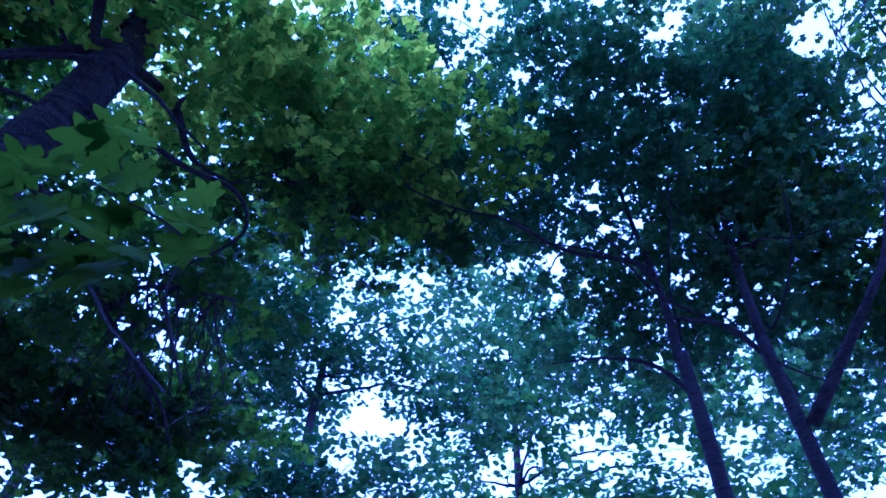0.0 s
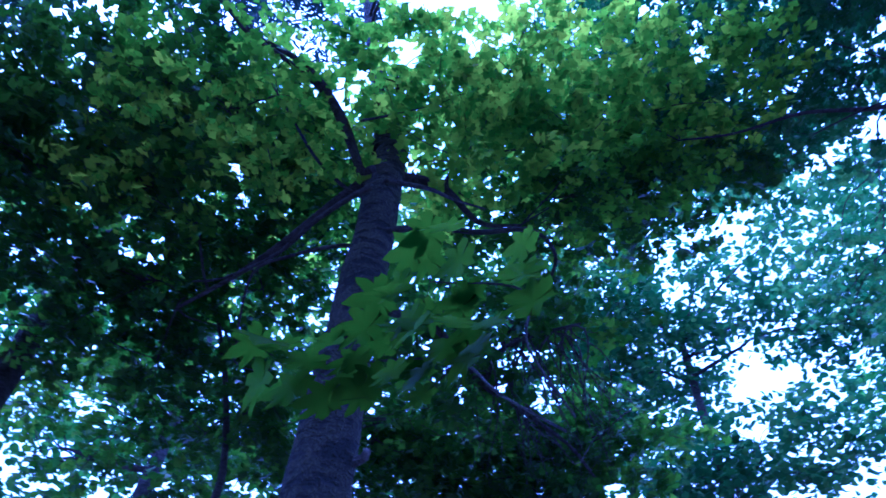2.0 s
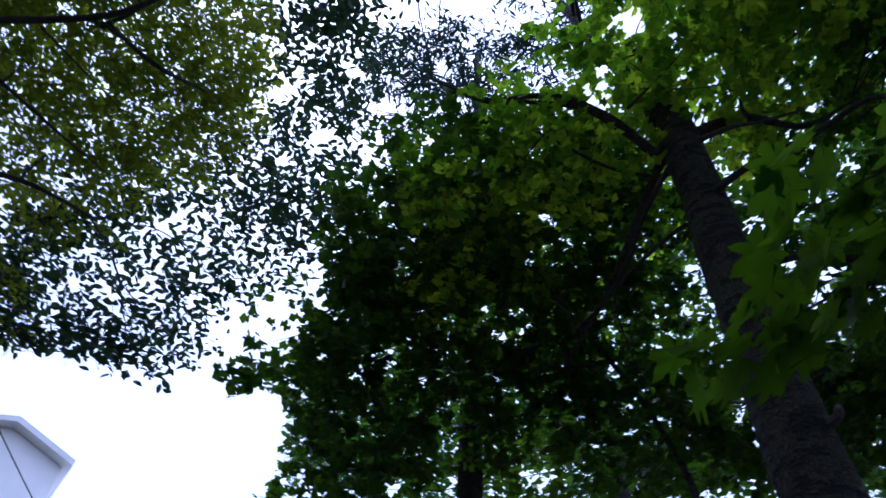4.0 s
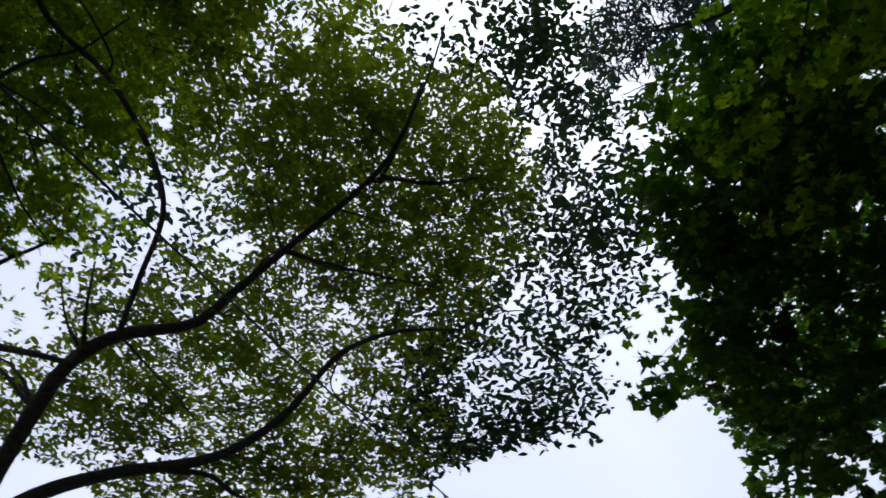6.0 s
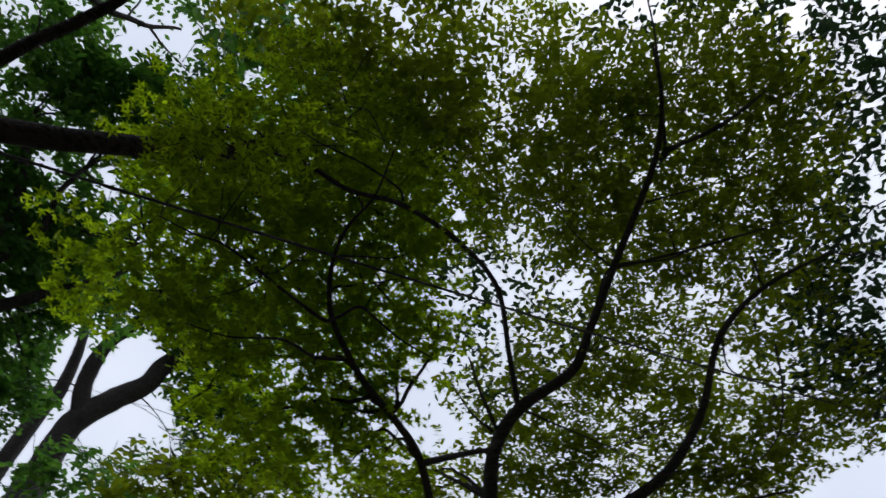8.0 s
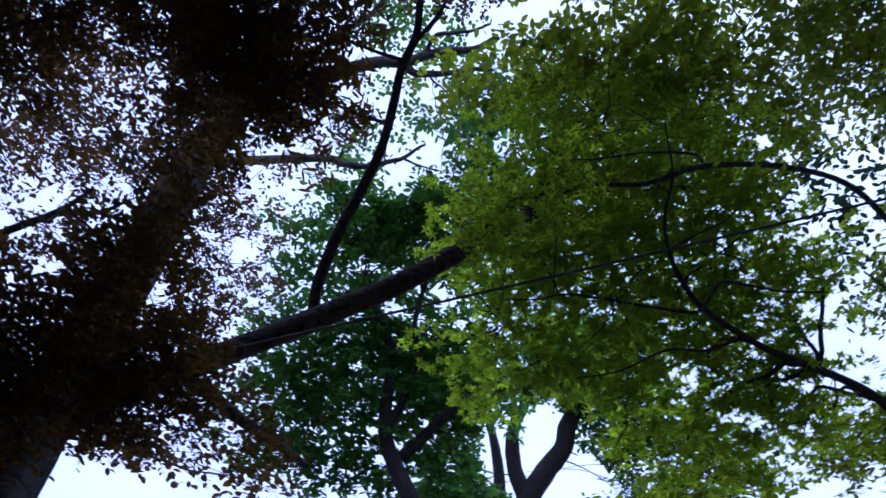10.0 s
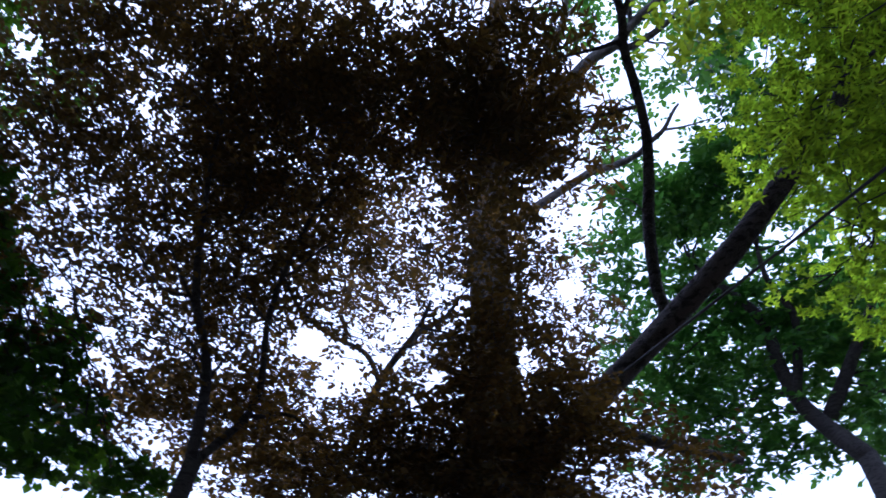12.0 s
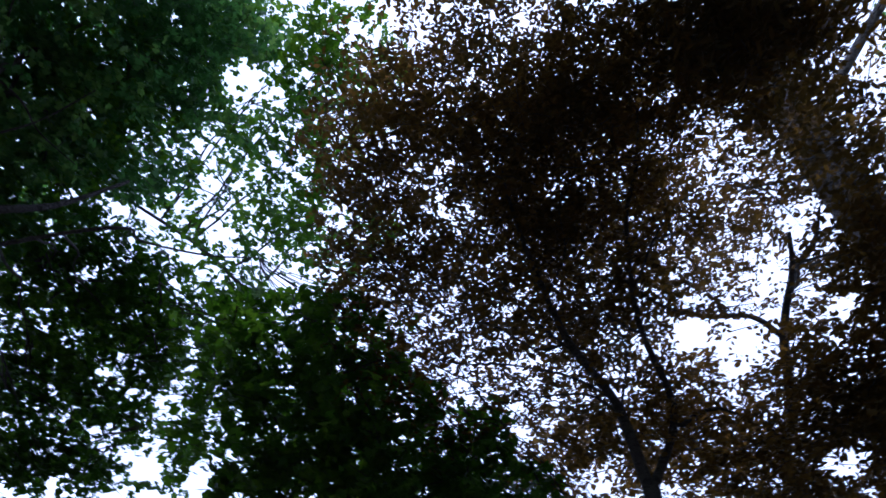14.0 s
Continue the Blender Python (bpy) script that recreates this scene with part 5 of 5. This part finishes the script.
    grow(t, [(-161.6, 60, 8.5, 2.4, 1.1, 0.9), (-167, 61.6, 8.5, 2.5, 2.5, 0.9), (-171.5, 64, 8.5, 2, 2.4, 0.8)],
         LEAF_OVAL, 0.16, LEAF_FAR, BARK_PALE, 85, twig_len=0.5, droop=0.7)
    grow(t, [(-155.7, 67.7, 12.3, 3.8, 2.5, 0.7), (-159.1, 62.6, 12.3, 3, 2.6, 0.7), (-151, 59.6, 12.3, 2.7, 3.1, 0.45), (-149, 56, 12.3, 2.7, 1.8, 0.5), (-147.6, 68, 12.3, 2.1, 2.1, 0.6)],
         LEAF_BROAD, 0.1, LEAF_FAR, BARK_PALE, 87, twig_len=0.6)
    finish(t, BARK_PALE)
    t = tree_thing("forked dark tree standing against the open sky", "tall trees")
    ground_up(t, -171.2, 18.8, 26.6, 0.5, 0.42, BARK_DARK)
    limb(t, "limb", [over(-171.2, 26.3, 18.8), at(-171.4, 29.9, 21), at(-172.0, 31.5, 21), at(-173.7, 33.4, 21), at(-175.5, 35.0, 21), at(-176.1, 36.4, 21), at(-176.9, 37.6, 21), at(-178.6, 39.5, 21), at(178.8, 41.3, 21)], 0.36, 0.2, BARK_DARK, 14)
    limb(t, "limb", [at(-171.9, 31.3, 21), at(-170.9, 33.6, 21), at(-170.8, 35.7, 21), at(-171.2, 37.2, 21), at(-172.2, 38.5, 21), at(-172.9, 40.6, 21)], 0.25, 0.13, BARK_DARK)
    limb(t, "second_stem", [over(-167.6, -3, 21), at(-167.7, 15, 22.5), at(-168.9, 30.3, 24), at(-169.4, 31.9, 24), at(-169.4, 33.4, 24), at(-169.1, 35.5, 24), at(-168.4, 37.7, 24)], 0.3, 0.13, BARK_DARK)
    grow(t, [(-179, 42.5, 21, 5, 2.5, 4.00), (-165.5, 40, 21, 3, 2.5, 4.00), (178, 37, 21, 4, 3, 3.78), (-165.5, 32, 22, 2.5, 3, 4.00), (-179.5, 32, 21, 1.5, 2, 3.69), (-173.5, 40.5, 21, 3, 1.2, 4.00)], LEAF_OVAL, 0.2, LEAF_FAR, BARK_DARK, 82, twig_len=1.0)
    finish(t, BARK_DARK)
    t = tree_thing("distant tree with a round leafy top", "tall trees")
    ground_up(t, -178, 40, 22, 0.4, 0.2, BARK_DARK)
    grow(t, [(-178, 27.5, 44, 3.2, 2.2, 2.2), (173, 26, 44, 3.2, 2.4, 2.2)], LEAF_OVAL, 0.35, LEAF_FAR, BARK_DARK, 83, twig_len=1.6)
    finish(t, BARK_DARK)


build_beyond()



# ---- spray of large leaves close by ----
def big_leaf(name, wave):
    """A broad five-pointed leaf with toothed lobes, veins as folds and a slightly wavy blade."""
    tips = [(0.0, 1.0), (0.52, 0.72), (0.56, 0.22), (0.3, -0.12)]
    notches = [(0.2, 0.56), (0.34, 0.36), (0.3, 0.06)]
    half = []
    for i, (tx, ty) in enumerate(tips):
        if i:
            nx, ny = notches[i - 1]
            half += [(nx + (tx - nx) * 0.45 + 0.05, ny + (ty - ny) * 0.45 + 0.07), (nx + (tx - nx) * 0.7 - 0.02, ny + (ty - ny) * 0.7 + 0.03)]
        half.append((tx, ty))
        if i < 3:
            nx, ny = notches[i]
            half += [(tx + (nx - tx) * 0.3 + 0.01, ty + (ny - ty) * 0.3 + 0.02), (tx + (nx - tx) * 0.5 + 0.06, ty + (ny - ty) * 0.5)] if i == 0 else [(tx + (nx - tx) * 0.4 + 0.02, ty + (ny - ty) * 0.4 - 0.05)]
            half.append((nx, ny))
    half.append((0.0, 0.0))
    bm = bmesh.new()

    def lift(x, y):
        return 0.10 * abs(x) - 0.16 * y * y + wave * 0.05 * math.sin(7 * x + 5 * y + wave * 9)

    centre = bm.verts.new((0, 0.3, lift(0, 0.3)))
    for sgn in (1, -1):
        ring = [bm.verts.new((sgn * x, y, lift(x, y))) for x, y in half]
        for a, b in zip(ring, ring[1:]):
            bm.faces.new((centre, a, b) if sgn < 0 else (centre, b, a))
    bmesh.ops.remove_doubles(bm, verts=bm.verts, dist=1e-4)
    # the stalk
    stalk = []
    for k in range(3):
        an = k * 2.1
        stalk.append((bm.verts.new((0.012 * math.cos(an), 0, 0.012 * math.sin(an))), bm.verts.new((0.009 * math.cos(an), -0.55, 0.1 + 0.009 * math.sin(an)))))
    for k in range(3):
        (a, b), (c, d) = stalk[k], stalk[(k + 1) % 3]
        bm.faces.new((a, c, d, b))
    me = bpy.data.meshes.new(name)
    bm.to_mesh(me)
    bm.free()
    me.polygons.foreach_set("use_smooth", [True] * len(me.polygons))
    me.materials.append(LEAF_NEAR)
    return me


LEAF_NEAR = leaf_material("leaf_near", (0.016, 0.046, 0.0005), (0.039, 0.08, 0.0005), (0.07, 0.134, 0.001), (2.95, 2.95, 0.12), rough=0.65, share=0.6, gloss=0.08)


def build_spray():
    rng = random.Random(5)
    leaves = [big_leaf("leaf", w) for w in (0.2, 0.6, 1.0, -0.5)]
    for pts, spots, label in (
        ([at(24, 36, 5.2), at(28, 41, 4.0), at(28.1, 44.8, 3.15), at(38.8, 45.4, 2.95)],
         [(42.3, 43.4), (40.1, 45.7), (37.2, 48.8), (33.1, 48.2), (28.7, 45.9), (27.6, 43.9), (38.6, 43.6), (35.0, 44.2), (31.3, 43.1), (36.1, 42.2), (40.5, 41.7), (31.9, 45.5), (42.5, 41.1), (26.9, 47.4), (38.4, 47.2), (33.1, 41.6)], "near branch with a fan of large leaves"),
        ([at(25, 35, 5.2), at(31, 37.5, 4.0), at(35.9, 39.6, 3.15), at(49.0, 37.7, 2.95)],
         [(50.3, 38.4), (47.2, 39.3), (44.3, 38.8), (41.6, 39.0), (38.8, 39.2), (47.6, 36.2), (44.6, 37.2), (41.2, 36.9), (53.3, 38.9), (53.1, 36.8), (38.0, 37.1), (34.8, 39.4), (32.5, 40.7), (46.3, 37.7), (50.1, 35.8)], "near branch with a drooping row of large leaves")):
        path = curve_points(pts, 6)
        v, f = tube_data(path, [0.011 - 0.008 * i / len(path) for i in range(len(path))], 6, 0.1)
        spray = part("leafy_branch", mesh_from("leafy_branch", v, f, True), BARK_DARK)
        tagged(spray, label, "branch", "near branches")
        for az, el in spots + spots[::2]:
            p = at(az + rng.uniform(-1.4, 1.4), el + rng.uniform(-1.0, 1.0), 2.85 + rng.uniform(-0.15, 0.3))
            left = Vector((-math.cos(radians(az)), -math.sin(radians(az)), 0))
            ahead = bearing(az, 0)
            y = (left * rng.uniform(0.1, 1.0) + ahead * rng.uniform(-0.8, 0.35) + Vector((0, 0, rng.uniform(-0.5, -0.1)))).normalized()
            z = Vector((rng.uniform(-0.3, 0.3), rng.uniform(-0.3, 0.3), 1))
            z = (z - y * z.dot(y)).normalized()
            x = y.cross(z)
            size = rng.uniform(0.15, 0.22)
            ob = new("leaf", leaves[rng.randrange(4)])
            ob.parent = spray
            ob.matrix_local = Matrix.Translation(p) @ Matrix((x, y, z)).transposed().to_4x4() @ Matrix.Diagonal((size, size, size, 1))


build_spray()


# ---- a cable from the heavy limb towards the house ----
def build_cable():
    a, b = at(-139.5, 37.6, 5.7), at(113, 29.5, 12.0)
    far = a + (b - a) * 1.75
    pts = []
    for i in range(25):
        t = i / 24
        p = a.lerp(far, t)
        p.z -= 0.45 * 4 * t * (1 - t) * 0.6
        pts.append(p)
    v, f = tube_data(pts, [0.011] * len(pts), 6, 0.0)
    tagged(part("cable", mesh_from("cable", v, f, True), RUBBER), "thin dark cable strung between tree and house", "cable")


build_cable()


# ---- the house ----
def box(bm, lo, hi):
    vs = [bm.verts.new((x, y, z)) for x in (lo[0], hi[0]) for y in (lo[1], hi[1]) for z in (lo[2], hi[2])]
    for f in ((0, 1, 3, 2), (4, 6, 7, 5), (0, 4, 5, 1), (2, 3, 7, 6), (0, 2, 6, 4), (1, 5, 7, 3)):
        bm.faces.new([vs[i] for i in f])


def build_house():
    """A tall pale house with a shallow roof; its own x runs along the front, y away from the clearing."""
    top = new("house")
    tagged(top, "tall pale house with a shallow light roof", "house")
    far = over(111, 0, 24)
    top.matrix_world = Matrix.Translation((far.x, far.y, 0)) @ Matrix.Rotation(radians(111), 4, "Z")
    for name, x0, xr, x1, z0, zr, z1 in (("main", -6.6, -0.6, 1.3, 12.7, 14.85, 14.2), ("wing", 1.3, 4.6, 9.0, 11.9, 13.0, 11.6)):
        bm = bmesh.new()
        front = [bm.verts.new(c) for c in ((x0, 0, 0), (x1, 0, 0), (x1, 0, z1), (xr, 0, zr), (x0, 0, z0))]
        back = [bm.verts.new((v.co.x, 8, v.co.z)) for v in front]
        bm.faces.new(front)
        bm.faces.new(list(reversed(back)))
        for i in range(5):
            j = (i + 1) % 5
            bm.faces.new((front[j], front[i], back[i], back[j]))
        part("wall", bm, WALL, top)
        for xa, za in ((x0, z0), (x1, z1)):
            bm = bmesh.new()
            ext = 0.45 if xa == x0 else 0.25
            k = (za - zr) / (xa - xr)
            xe = xa + (ext if xa > xr else -ext)
            ze = zr + k * (xe - xr)
            low = [bm.verts.new(c) for c in ((xr, -0.5, zr + 0.02), (xe, -0.5, ze + 0.02), (xe, 8.5, ze + 0.02), (xr, 8.5, zr + 0.02))]
            up = [bm.verts.new((v.co.x, v.co.y, v.co.z + 0.2)) for v in low]
            bm.faces.new(low)
            bm.faces.new(list(reversed(up)))
            for i in range(4):
                j = (i + 1) % 4
                bm.faces.new((low[j], low[i], up[i], up[j]))
            bmesh.ops.recalc_face_normals(bm, faces=bm.faces)
            part("roof", bm, ROOF, top)
    for k in range(3):
        for j in range(3):
            bm = bmesh.new()
            box(bm, (-1.4 + 3.4 * j, -0.06, 2.2 + 3.8 * k), (-0.1 + 3.4 * j, 0.05, 3.8 + 3.8 * k))
            part("window", bm, GLASS, top)


build_house()
